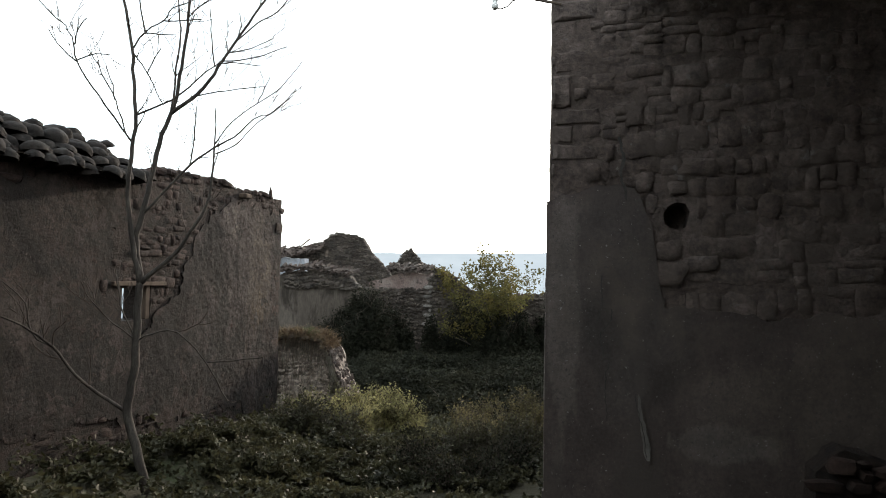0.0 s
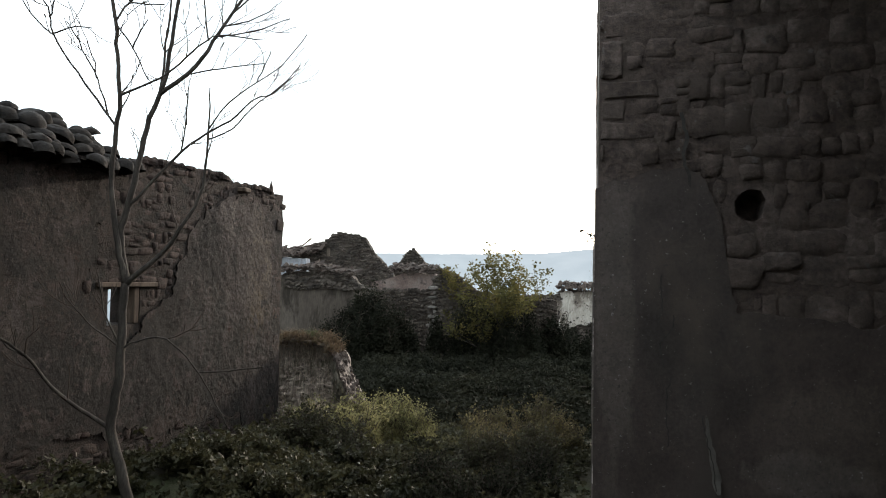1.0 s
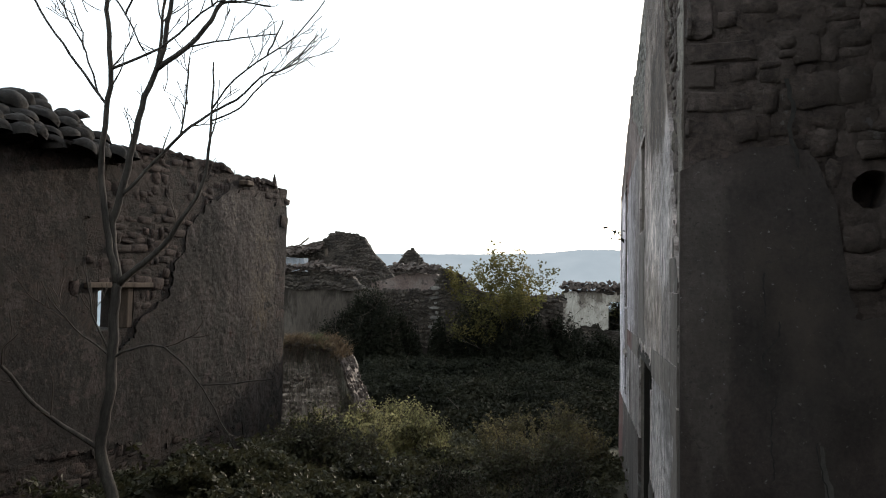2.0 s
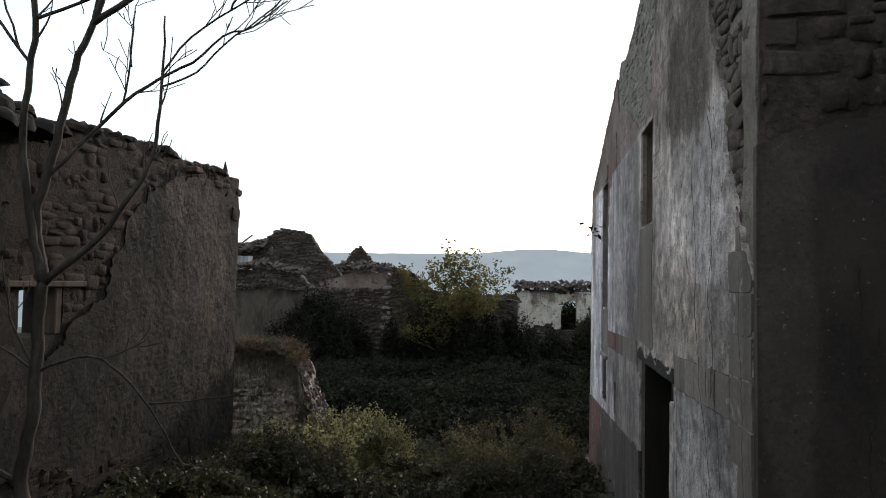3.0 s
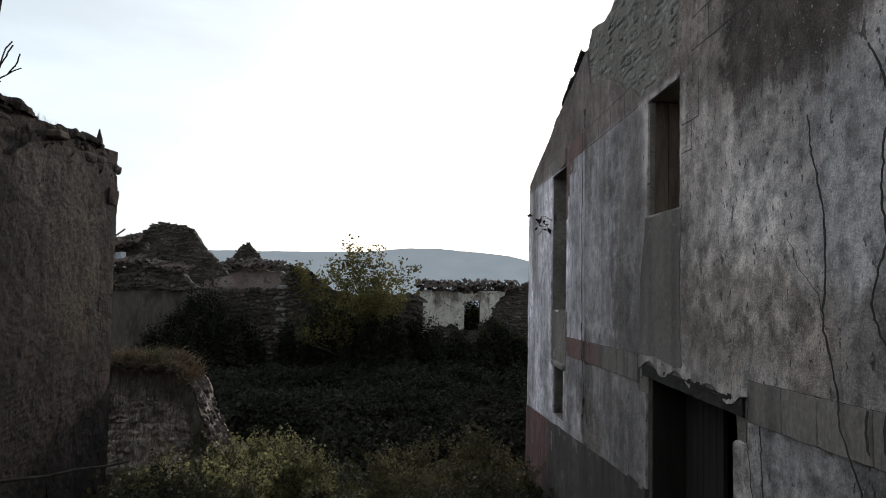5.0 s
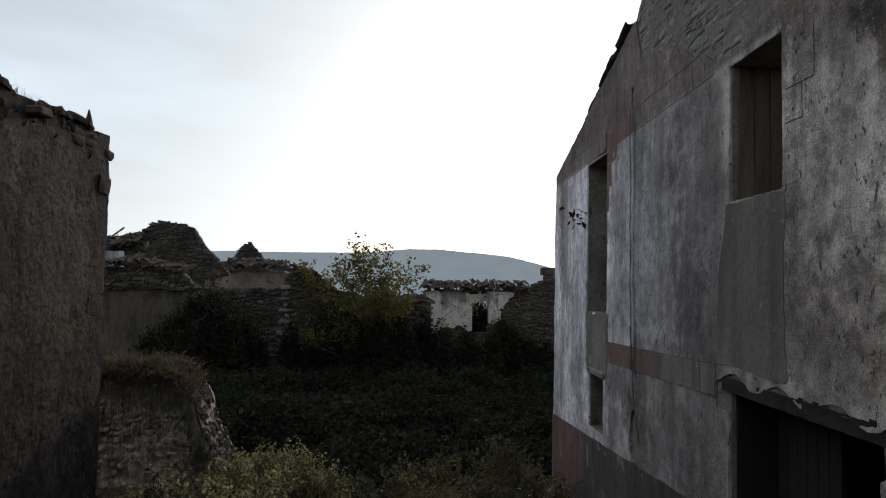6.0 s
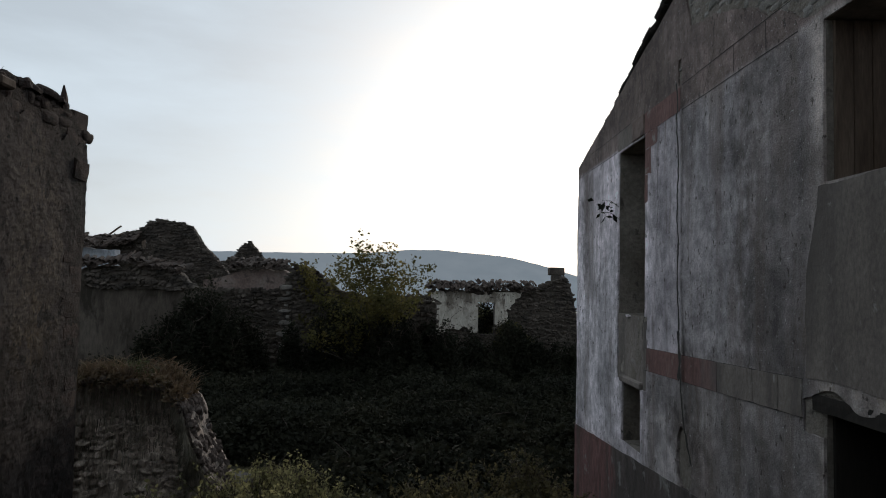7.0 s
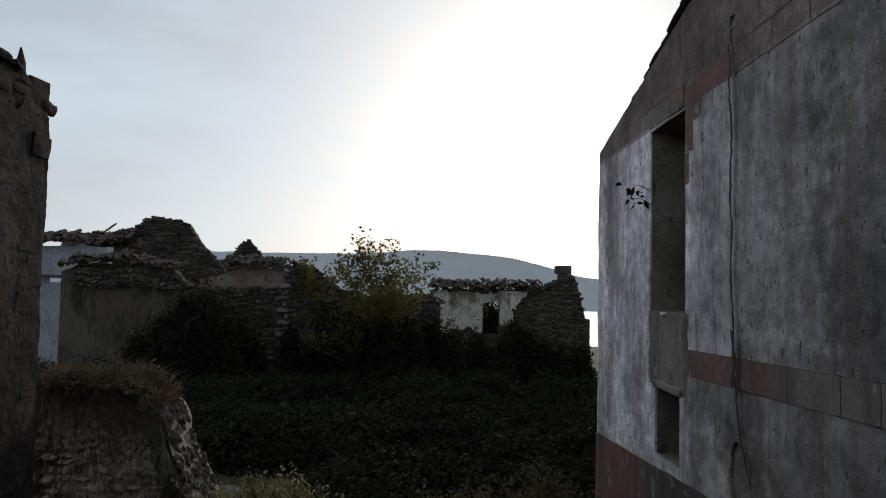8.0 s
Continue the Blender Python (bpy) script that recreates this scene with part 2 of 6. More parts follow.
# ---------------------------------------------------------------- materials
def material(name, colours, scale=1.0, fine=14.0, stretch=(1, 1, 1), rough=0.9, bump=0.5, bump_size=0.02, spots=None, per=None, contrast=(0.3, 0.7), cells=0.0, leaf=0.0, spec=0.3, grit=(0.62, 1.25), patches=(), mottle=0.0):
    """Base colour from broad and fine noise between colours, with spots, relief and variation from piece to piece."""
    m = bpy.data.materials.new(name)
    m.use_nodes = True
    n, l = m.node_tree.nodes, m.node_tree.links
    b = n["Principled BSDF"]
    b.inputs["Roughness"].default_value = rough
    b.inputs["Specular IOR Level"].default_value = spec
    geo = n.new("ShaderNodeNewGeometry")
    mp = n.new("ShaderNodeMapping")
    mp.inputs["Scale"].default_value = stretch
    l.new(geo.outputs["Position"], mp.inputs["Vector"])

    def noise_node(sc, detail=6, ro=0.6):
        t = n.new("ShaderNodeTexNoise")
        t.inputs["Scale"].default_value, t.inputs["Detail"].default_value, t.inputs["Roughness"].default_value = sc, detail, ro
        l.new(mp.outputs["Vector"], t.inputs["Vector"])
        return t

    def mixed(a, c, fac, how="MIX"):
        x = n.new("ShaderNodeMix")
        x.data_type, x.blend_type = "RGBA", how
        for sock, val in ((x.inputs[6], a), (x.inputs[7], c), (x.inputs[0], fac)):
            if hasattr(val, "is_linked"):
                l.new(val, sock)
            else:
                sock.default_value = val
        return x.outputs[2]

    broad = noise_node(scale)
    ramp = n.new("ShaderNodeValToRGB")
    while len(ramp.color_ramp.elements) < len(colours):
        ramp.color_ramp.elements.new(0.5)
    for k, (el, c) in enumerate(zip(ramp.color_ramp.elements, colours)):
        el.position = contrast[0] + (contrast[1] - contrast[0]) * k / max(1, len(colours) - 1)
        el.color = (*c, 1)
    l.new(broad.outputs["Fac"], ramp.inputs["Fac"])
    colour = ramp.outputs["Color"]
    if patches:
        streak = n.new("ShaderNodeTexNoise")
        streak.inputs["Scale"].default_value, streak.inputs["Detail"].default_value, streak.inputs["Roughness"].default_value = 2.2, 9, 0.68
        mk = n.new("ShaderNodeMapping")
        mk.inputs["Scale"].default_value = (1, 1, .3)
        l.new(geo.outputs["Position"], mk.inputs["Vector"])
        l.new(mk.outputs["Vector"], streak.inputs["Vector"])
    for centre, radii, c, most in patches:
        sub = n.new("ShaderNodeVectorMath")
        sub.operation = "SUBTRACT"
        sub.inputs[1].default_value = centre
        l.new(geo.outputs["Position"], sub.inputs[0])
        dv = n.new("ShaderNodeVectorMath")
        dv.operation = "DIVIDE"
        dv.inputs[1].default_value = radii
        l.new(sub.outputs[0], dv.inputs[0])
        ln = n.new("ShaderNodeVectorMath")
        ln.operation = "LENGTH"
        l.new(dv.outputs[0], ln.inputs[0])
        wob = n.new("ShaderNodeMath")
        wob.operation = "MULTIPLY_ADD"
        wob.inputs[1].default_value = 3.0
        l.new(streak.outputs["Fac"], wob.inputs[0])
        l.new(ln.outputs["Value"], wob.inputs[2])
        r = n.new("ShaderNodeMapRange")
        r.inputs["From Min"].default_value, r.inputs["From Max"].default_value = 2.62, 2.32
        r.inputs["To Max"].default_value = most
        l.new(wob.outputs[0], r.inputs["Value"])
        colour = mixed(colour, (*c, 1), r.outputs["Result"])
    grain = noise_node(fine, 8, 0.7)
    gr = n.new("ShaderNodeMapRange")
    gr.inputs["From Min"].default_value, gr.inputs["From Max"].default_value = 0.3, 0.7
    gr.inputs["To Min"].default_value, gr.inputs["To Max"].default_value = grit
    l.new(grain.outputs["Fac"], gr.inputs["Value"])
    colour = mixed(colour, gr.outputs["Result"], 1.0, "MULTIPLY")
    if mottle:
        mt = noise_node(scale * 4.5, 8, .7)
        mr = n.new("ShaderNodeMapRange")
        mr.inputs["From Min"].default_value, mr.inputs["From Max"].default_value = .36, .64
        mr.inputs["To Min"].default_value, mr.inputs["To Max"].default_value = 1 - mottle, 1 + mottle * .8
        l.new(mt.outputs["Fac"], mr.inputs["Value"])
        colour = mixed(colour, mr.outputs["Result"], 1.0, "MULTIPLY")
    for sp in spots or ():
        c, sc, lo, hi, st = sp
        t = n.new("ShaderNodeTexNoise")
        t.inputs["Scale"].default_value, t.inputs["Detail"].default_value, t.inputs["Roughness"].default_value = sc, (2.5 if st[2] < .3 else 7), 0.65
        t.inputs["Distortion"].default_value = .4
        mq = n.new("ShaderNodeMapping")
        mq.inputs["Scale"].default_value, mq.inputs["Location"].default_value = st, (3.7 * sc, 1.3, 5.1)
        l.new(geo.outputs["Position"], mq.inputs["Vector"])
        l.new(mq.outputs["Vector"], t.inputs["Vector"])
        r = n.new("ShaderNodeMapRange")
        r.inputs["From Min"].default_value, r.inputs["From Max"].default_value = lo, hi
        l.new(t.outputs["Fac"], r.inputs["Value"])
        colour = mixed(colour, (*c, 1), r.outputs["Result"])
    if per:
        src = n.new("ShaderNodeObjectInfo").outputs["Random"] if per == "object" else geo.outputs["Random Per Island"]
        r = n.new("ShaderNodeMapRange")
        r.inputs["To Min"].default_value, r.inputs["To Max"].default_value = 0.68, 1.3
        l.new(src, r.inputs["Value"])
        colour = mixed(colour, r.outputs["Result"], 1.0, "MULTIPLY")
    l.new(colour, b.inputs["Base Color"])
    height = grain.outputs["Fac"]
    if cells:
        vo = n.new("ShaderNodeTexVoronoi")
        vo.feature = "DISTANCE_TO_EDGE"
        vo.inputs["Scale"].default_value = cells
        warp = mixed(mp.outputs["Vector"], broad.outputs["Color"], 0.08)
        l.new(warp, vo.inputs["Vector"])
        r = n.new("ShaderNodeMapRange")
        r.inputs["From Max"].default_value = 0.12
        l.new(vo.outputs["Distance"], r.inputs["Value"])
        add = n.new("ShaderNodeMath")
        add.operation = "ADD"
        l.new(r.outputs["Result"], add.inputs[0])
        l.new(grain.outputs["Fac"], add.inputs[1])
        height = add.outputs[0]
        dark = n.new("ShaderNodeMapRange")
        dark.inputs["To Min"].default_value, dark.inputs["From Max"].default_value = 0.55, 0.1
        l.new(vo.outputs["Distance"], dark.inputs["Value"])
        colour = mixed(colour, dark.outputs["Result"], 1.0, "MULTIPLY")
        l.new(colour, b.inputs["Base Color"])
    if bump:
        bp = n.new("ShaderNodeBump")
        bp.inputs["Strength"].default_value, bp.inputs["Distance"].default_value = bump, bump_size
        l.new(height, bp.inputs["Height"])
        l.new(bp.outputs["Normal"], b.inputs["Normal"])
    if leaf:
        tr = n.new("ShaderNodeBsdfTranslucent")
        l.new(colour, tr.inputs["Color"])
        mx = n.new("ShaderNodeMixShader")
        mx.inputs["Fac"].default_value = leaf
        l.new(b.outputs["BSDF"], mx.inputs[1])
        l.new(tr.outputs["BSDF"], mx.inputs[2])
        l.new(mx.outputs["Shader"], n["Material Output"].inputs["Surface"])
    return m


V1 = (1, 1, 1)
STREAK = (1.0, 1.0, 0.12)


def plaster_material(name, base, zones, streak_dark):
    """Old lime plaster of the gable: zones (y0, y1, z0, z1, edge, wander, colour, most) over a base, with mottling, runs, pits and relief."""
    m = bpy.data.materials.new(name)
    m.use_nodes = True
    n, l = m.node_tree.nodes, m.node_tree.links
    b = n["Principled BSDF"]
    b.inputs["Roughness"].default_value, b.inputs["Specular IOR Level"].default_value = .88, .25
    geo = n.new("ShaderNodeNewGeometry")

    def tex(scale, detail, ro, stretch=(1, 1, 1), shift=0.0, distort=0.0):
        mp = n.new("ShaderNodeMapping")
        mp.inputs["Scale"].default_value, mp.inputs["Location"].default_value = stretch, (shift, shift * .7, shift * 1.3)
        l.new(geo.outputs["Position"], mp.inputs["Vector"])
        t = n.new("ShaderNodeTexNoise")
        t.inputs["Scale"].default_value, t.inputs["Detail"].default_value = scale, detail
        t.inputs["Roughness"].default_value, t.inputs["Distortion"].default_value = ro, distort
        l.new(mp.outputs["Vector"], t.inputs["Vector"])
        return t.outputs["Fac"]

    def math_node(op, *vals):
        x = n.new("ShaderNodeMath")
        x.operation = op
        for k, v in enumerate(vals):
            if hasattr(v, "is_linked"):
                l.new(v, x.inputs[k])
            else:
                x.inputs[k].default_value = v
        return x.outputs[0]

    def span(v, lo, hi, a=0.0, c=1.0):
        r = n.new("ShaderNodeMapRange")
        r.interpolation_type = "SMOOTHSTEP"
        for k, q in zip(("From Min", "From Max", "To Min", "To Max"), (lo, hi, a, c)):
            r.inputs[k].default_value = q
        l.new(v, r.inputs["Value"])
        return r.outputs["Result"]

    def mixed(a, c, fac, how="MIX"):
        x = n.new("ShaderNodeMix")
        x.data_type, x.blend_type = "RGBA", how
        for sock, val in ((x.inputs[6], a), (x.inputs[7], c), (x.inputs[0], fac)):
            if hasattr(val, "is_linked"):
                l.new(val, sock)
            else:
                sock.default_value = val
        return x.outputs[2]

    sep = n.new("ShaderNodeSeparateXYZ")
    l.new(geo.outputs["Position"], sep.inputs[0])
    broad, mid = tex(1.1, 9, .66), tex(5.5, 9, .72, shift=4.0)
    runs = tex(3.2, 8, .66, (1, 1, .09), 9.0, .6)
    wander_y = math_node("ADD", math_node("SUBTRACT", broad, .5), math_node("MULTIPLY", math_node("SUBTRACT", mid, .5), 1.0))
    wander_z = math_node("ADD", wander_y, math_node("MULTIPLY", math_node("SUBTRACT", runs, .5), 1.2))
    colour = (*base, 1)
    for y0, y1, z0, z1, edge, wander, c, most in zones:
        yy = math_node("MULTIPLY_ADD", wander_y, wander, sep.outputs["Y"])
        zz = math_node("MULTIPLY_ADD", wander_z, wander, sep.outputs["Z"])
        w = math_node("MULTIPLY", span(yy, y0 - edge, y0 + edge), span(yy, y1 - edge, y1 + edge, 1, 0))
        w = math_node("MULTIPLY", w, math_node("MULTIPLY", span(zz, z0 - edge, z0 + edge), span(zz, z1 - edge, z1 + edge, 1, 0)))
        colour = mixed(colour, (*c, 1), math_node("MULTIPLY", w, most))
    far = span(sep.outputs["Y"], 11.0, 12.6)                       # rough sanded coat on one half, smooth washed coat on the other
    colour = mixed(colour, span(broad, .32, .68, .58, 1.3), 1.0, "MULTIPLY")
    colour = mixed(colour, span(tex(.55, 7, .62, (1, 1, .6), 12.0), .36, .64, .72, 1.22), 1.0, "MULTIPLY")
    colour = mixed(colour, span(mid, .34, .66, .5, 1.4), math_node("MULTIPLY_ADD", far, -.4, 1.0), "MULTIPLY")
    colour = mixed(colour, (*streak_dark, 1), math_node("MULTIPLY", span(runs, .46, .66), math_node("MULTIPLY_ADD", far, .3, .25)))
    thin_runs = tex(12, 5, .6, (1, 1, .05), 2.0, .5)
    colour = mixed(colour, span(thin_runs, .36, .66, .82, 1.13), math_node("MULTIPLY_ADD", far, .2, .2), "MULTIPLY")
    grain = tex(55, 5, .7)
    colour = mixed(colour, span(grain, .3, .7, .72, 1.24), math_node("MULTIPLY_ADD", far, -.5, .95), "MULTIPLY")
    pits = tex(19, 3, .6, (1, 1, .55), 6.0)
    colour = mixed(colour, (.085, .07, .06, 1), math_node("MULTIPLY", span(pits, .635, .67), .85))
    flecks = tex(33, 3, .6, shift=8.0)
    colour = mixed(colour, (.66, .64, .61, 1), math_node("MULTIPLY", span(flecks, .655, .7), .55))
    l.new(colour, b.inputs["Base Color"])
    height = math_node("ADD", math_node("MULTIPLY", mid, 1.2), math_node("MULTIPLY", grain, .55))
    height = math_node("SUBTRACT", height, math_node("MULTIPLY", span(pits, .64, .7), .5))
    bp = n.new("ShaderNodeBump")
    bp.inputs["Strength"].default_value, bp.inputs["Distance"].default_value = 1.0, .03
    l.new(height, bp.inputs["Height"])
    l.new(bp.outputs["Normal"], b.inputs["Normal"])
    return m


M_PLASTER = plaster_material("grey_lime_plaster", (0.525, 0.450, 0.419), [
    (12.3, 14.88, .7, 5.47, .12, .25, (0.221, 0.195, 0.192), .92),
    (13.4, 14.9, 2.7, 5.42, .3, .9, (0.462, 0.419, 0.428), .85),
    (14.87, 21.0, .7, 5.47, .02, .0, (0.693, 0.624, 0.660), .95),
    (14.87, 16.1, 2.7, 5.4, .2, .9, (0.525, 0.473, 0.497), .8),
    (17.3, 21.0, 1.0, 3.9, .3, 1.2, (0.780, 0.726, 0.758), .8),
    (18.9, 19.5, 3.2, 5.5, .12, .9, (0.347, 0.297, 0.295), .7),
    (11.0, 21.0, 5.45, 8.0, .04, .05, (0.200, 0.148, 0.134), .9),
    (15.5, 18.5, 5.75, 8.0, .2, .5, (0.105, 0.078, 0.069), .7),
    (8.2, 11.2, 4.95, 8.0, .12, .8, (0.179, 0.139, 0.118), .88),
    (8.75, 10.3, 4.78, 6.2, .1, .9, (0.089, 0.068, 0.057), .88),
    (8.2, 10.8, 3.82, 4.4, .16, .6, (0.693, 0.609, 0.571), .8),
    (8.25, 9.2, 3.4, 4.8, .2, .7, (0.630, 0.575, 0.566), .75),
    (8.9, 12.4, 2.8, 3.6, .16, .9, (0.315, 0.252, 0.209), .75),
    (9.4, 10.6, 3.1, 3.4, .1, .9, (0.525, 0.444, 0.394), .7),
    (10.4, 11.4, 2.9, 5.2, .2, .8, (0.315, 0.263, 0.236), .55),
    (7.5, 9.9, .6, 2.52, .04, .05, (0.420, 0.382, 0.374), .85),
    (12.2, 16.0, .6, 2.4, .1, .1, (0.357, 0.317, 0.305), .8),
    (13.9, 15.1, .9, 1.9, .2, .8, (0.179, 0.146, 0.133), .7),
], (0.158, 0.122, 0.106))
M_PAINT = material("dark_red_wash", [(.11, .062, .056), (.18, .098, .088), (.22, .15, .138)], 1.2, 24, (1, 1, .4), bump=.5, bump_size=.01,
                   spots=[((0.09, 0.0825, 0.0788), 1.3, .5, .66, STREAK), ((0.24, 0.225, 0.21), 3.5, .6, .68, V1)])
M_PLINTH = material("grimy_dark_wash", [(.05, .04, .036), (.085, .068, .062), (.12, .1, .092)], 1.2, 24, (1, 1, .4), bump=.6, bump_size=.014, mottle=.3,
                    spots=[((.2, .19, .18), 3.5, .6, .68, V1), ((.04, .034, .03), 1.3, .5, .66, STREAK)],
                    patches=[((.7, 19.2, .3), (3, 1.6, 1.6), (.15, .072, .066), .9)])
M_BLOCK = material("grey_cement_render", [(0.1340, 0.1130, 0.0984), (0.1843, 0.1564, 0.1392), (0.2428, 0.2074, 0.1833)], 1.0, 30, (1, 1, .6), bump=.5, bump_size=.01,
                   spots=[((0.0845, 0.0727, 0.0656), 1.5, .52, .7, STREAK), ((0.2788, 0.2583, 0.2460), 5, .62, .7, V1)])
M_RUBBLE = material("grey_rubble_stone", [(0.1496, 0.1346, 0.1197), (0.2244, 0.2094, 0.1907), (0.2842, 0.2693, 0.2506)], 2.0, 22, bump=1.0, bump_size=.02, per="object",
                    spots=[((.1, .09, .08), 4, .6, .72, V1)])
M_MORTAR = material("earth_mortar", [(0.1430, 0.1210, 0.0990), (0.2090, 0.1815, 0.1540), (0.2860, 0.2530, 0.2200)], 1.6, 20, bump=1.0, bump_size=.03, spots=[((.08, .07, .06), 5, .58, .68, V1)])
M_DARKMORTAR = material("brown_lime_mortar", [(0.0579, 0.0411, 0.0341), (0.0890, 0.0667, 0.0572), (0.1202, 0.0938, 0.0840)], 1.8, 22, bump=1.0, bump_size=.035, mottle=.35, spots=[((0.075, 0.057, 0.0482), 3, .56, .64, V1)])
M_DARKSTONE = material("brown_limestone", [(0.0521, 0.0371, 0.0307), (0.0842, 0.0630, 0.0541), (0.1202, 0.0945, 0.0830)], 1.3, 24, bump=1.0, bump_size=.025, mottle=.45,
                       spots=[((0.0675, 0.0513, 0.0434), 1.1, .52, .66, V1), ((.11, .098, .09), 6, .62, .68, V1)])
M_DARKRENDER = material("dark_brown_render", [(0.0440, 0.0329, 0.0286), (0.0628, 0.0477, 0.0422), (0.0838, 0.0651, 0.0586)], 0.6, 30, (1, 1, .9), bump=.8, bump_size=.016, mottle=.22, grit=(.72, 1.2),
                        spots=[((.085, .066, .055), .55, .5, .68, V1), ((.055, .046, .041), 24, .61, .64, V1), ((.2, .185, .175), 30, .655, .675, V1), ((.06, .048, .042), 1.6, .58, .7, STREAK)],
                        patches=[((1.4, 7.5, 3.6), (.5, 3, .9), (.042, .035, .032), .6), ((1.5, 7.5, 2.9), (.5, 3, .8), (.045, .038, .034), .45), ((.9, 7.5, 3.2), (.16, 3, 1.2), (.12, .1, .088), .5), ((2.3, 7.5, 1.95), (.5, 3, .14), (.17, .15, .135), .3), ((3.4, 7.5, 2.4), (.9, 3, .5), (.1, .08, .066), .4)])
# Besides stains, the patches paint shade low down and sunlit areas above.
M_LEFT = material("weathered_shaded_plaster", [(0.0095, 0.0055, 0.0042), (0.0208, 0.0130, 0.0099), (0.0351, 0.0227, 0.0182)], 0.7, 21, (1, 1, 1), bump=1.0, bump_size=.018, contrast=(.34, .66), mottle=.42, grit=(.4, 1.55),
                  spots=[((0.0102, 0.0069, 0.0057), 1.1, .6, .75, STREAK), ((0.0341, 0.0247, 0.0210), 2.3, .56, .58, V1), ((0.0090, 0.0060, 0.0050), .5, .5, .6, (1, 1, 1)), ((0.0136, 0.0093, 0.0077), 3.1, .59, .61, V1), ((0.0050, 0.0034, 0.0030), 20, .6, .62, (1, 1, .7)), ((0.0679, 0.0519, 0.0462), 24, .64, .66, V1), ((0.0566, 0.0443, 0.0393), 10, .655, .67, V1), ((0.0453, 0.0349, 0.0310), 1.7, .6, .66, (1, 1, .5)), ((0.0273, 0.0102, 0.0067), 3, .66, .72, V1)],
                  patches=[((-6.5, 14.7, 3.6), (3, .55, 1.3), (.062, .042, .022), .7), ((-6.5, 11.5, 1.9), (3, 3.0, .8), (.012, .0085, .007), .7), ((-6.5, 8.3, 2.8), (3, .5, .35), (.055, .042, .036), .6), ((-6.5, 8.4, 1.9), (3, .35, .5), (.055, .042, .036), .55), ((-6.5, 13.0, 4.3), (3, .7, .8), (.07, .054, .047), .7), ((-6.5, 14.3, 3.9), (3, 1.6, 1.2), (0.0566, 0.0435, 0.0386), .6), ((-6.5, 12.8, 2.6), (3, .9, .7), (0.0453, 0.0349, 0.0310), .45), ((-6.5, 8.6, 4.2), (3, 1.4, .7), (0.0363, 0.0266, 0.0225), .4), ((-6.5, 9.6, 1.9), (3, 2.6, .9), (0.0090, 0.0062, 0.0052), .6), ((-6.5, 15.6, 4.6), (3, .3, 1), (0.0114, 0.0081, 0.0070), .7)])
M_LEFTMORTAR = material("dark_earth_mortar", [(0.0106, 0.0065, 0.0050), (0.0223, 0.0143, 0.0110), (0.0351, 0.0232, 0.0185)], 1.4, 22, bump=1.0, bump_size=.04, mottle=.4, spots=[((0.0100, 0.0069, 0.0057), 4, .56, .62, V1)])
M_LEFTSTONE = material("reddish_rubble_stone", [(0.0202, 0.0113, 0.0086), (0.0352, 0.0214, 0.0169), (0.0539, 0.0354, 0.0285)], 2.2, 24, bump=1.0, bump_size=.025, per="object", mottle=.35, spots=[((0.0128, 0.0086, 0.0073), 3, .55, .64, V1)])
M_STUB = material("crumbling_grey_rubble", [(0.2041, 0.1611, 0.1322), (0.3975, 0.3222, 0.2689), (0.5800, 0.4785, 0.4101)], 2.6, 22, (1, 1, .22), bump=1.0, bump_size=.05, grit=(.4, 1.45), mottle=.4, spots=[((0.1200, 0.0984, 0.0816), 4.5, .55, .66, (1, 1, .3))])
M_STEM = material("dry_grey_stem", [(0.1120, 0.0945, 0.0700), (0.2100, 0.1855, 0.1470), (0.3080, 0.2800, 0.2310)], 1.5, 6, bump=0, per="island", leaf=.2, rough=.8)
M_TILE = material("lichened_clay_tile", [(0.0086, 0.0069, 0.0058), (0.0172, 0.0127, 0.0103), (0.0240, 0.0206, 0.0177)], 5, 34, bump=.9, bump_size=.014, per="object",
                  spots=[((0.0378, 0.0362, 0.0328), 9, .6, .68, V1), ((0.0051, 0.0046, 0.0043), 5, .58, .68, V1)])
M_FARTILE = material("old_clay_tile", [(0.0365, 0.0267, 0.0223), (0.0648, 0.0466, 0.0385), (0.0891, 0.0729, 0.0626)], 2, 12, bump=.5, bump_size=.03, per="island")
M_FARSTONE = material("far_rubble_stone", [(0.0450, 0.0354, 0.0294), (0.0810, 0.0660, 0.0552), (0.1260, 0.1065, 0.0900)], 1.2, 6, bump=1, bump_size=.06, per="island", spots=[((0.0300, 0.0252, 0.0216), .8, .52, .66, V1)])
M_FARMORTAR = material("far_rubble_wall", [(0.0415, 0.0331, 0.0274), (0.0733, 0.0592, 0.0497), (0.1087, 0.0915, 0.0780)], .8, 7, bump=1, bump_size=.08, spots=[((0.0319, 0.0268, 0.0229), .7, .52, .66, V1)])
M_QUOIN = material("weathered_quoin", [(0.0780, 0.0690, 0.0600), (0.1260, 0.1140, 0.1020), (0.1620, 0.1500, 0.1350)], 2, 9, bump=.8, bump_size=.04, per="object")
M_FARWHITE = material("old_whitewash", [(0.2788, 0.2440, 0.2002), (0.4428, 0.4000, 0.3465), (0.5248, 0.4880, 0.4312)], .9, 9, (1, 1, .4), bump=.4, bump_size=.02,
                      spots=[((.16, .135, .112), 1.3, .52, .6, (1, 1, .5))])
M_FARGREY = material("streaked_grey_plaster", [(0.0454, 0.0360, 0.0285), (0.0756, 0.0614, 0.0497), (0.1057, 0.0885, 0.0733)], .8, 9, (1, 1, .3), bump=.5, bump_size=.03,
                     spots=[((0.0251, 0.0195, 0.0145), 1.2, .5, .62, (1, 1, .4))])
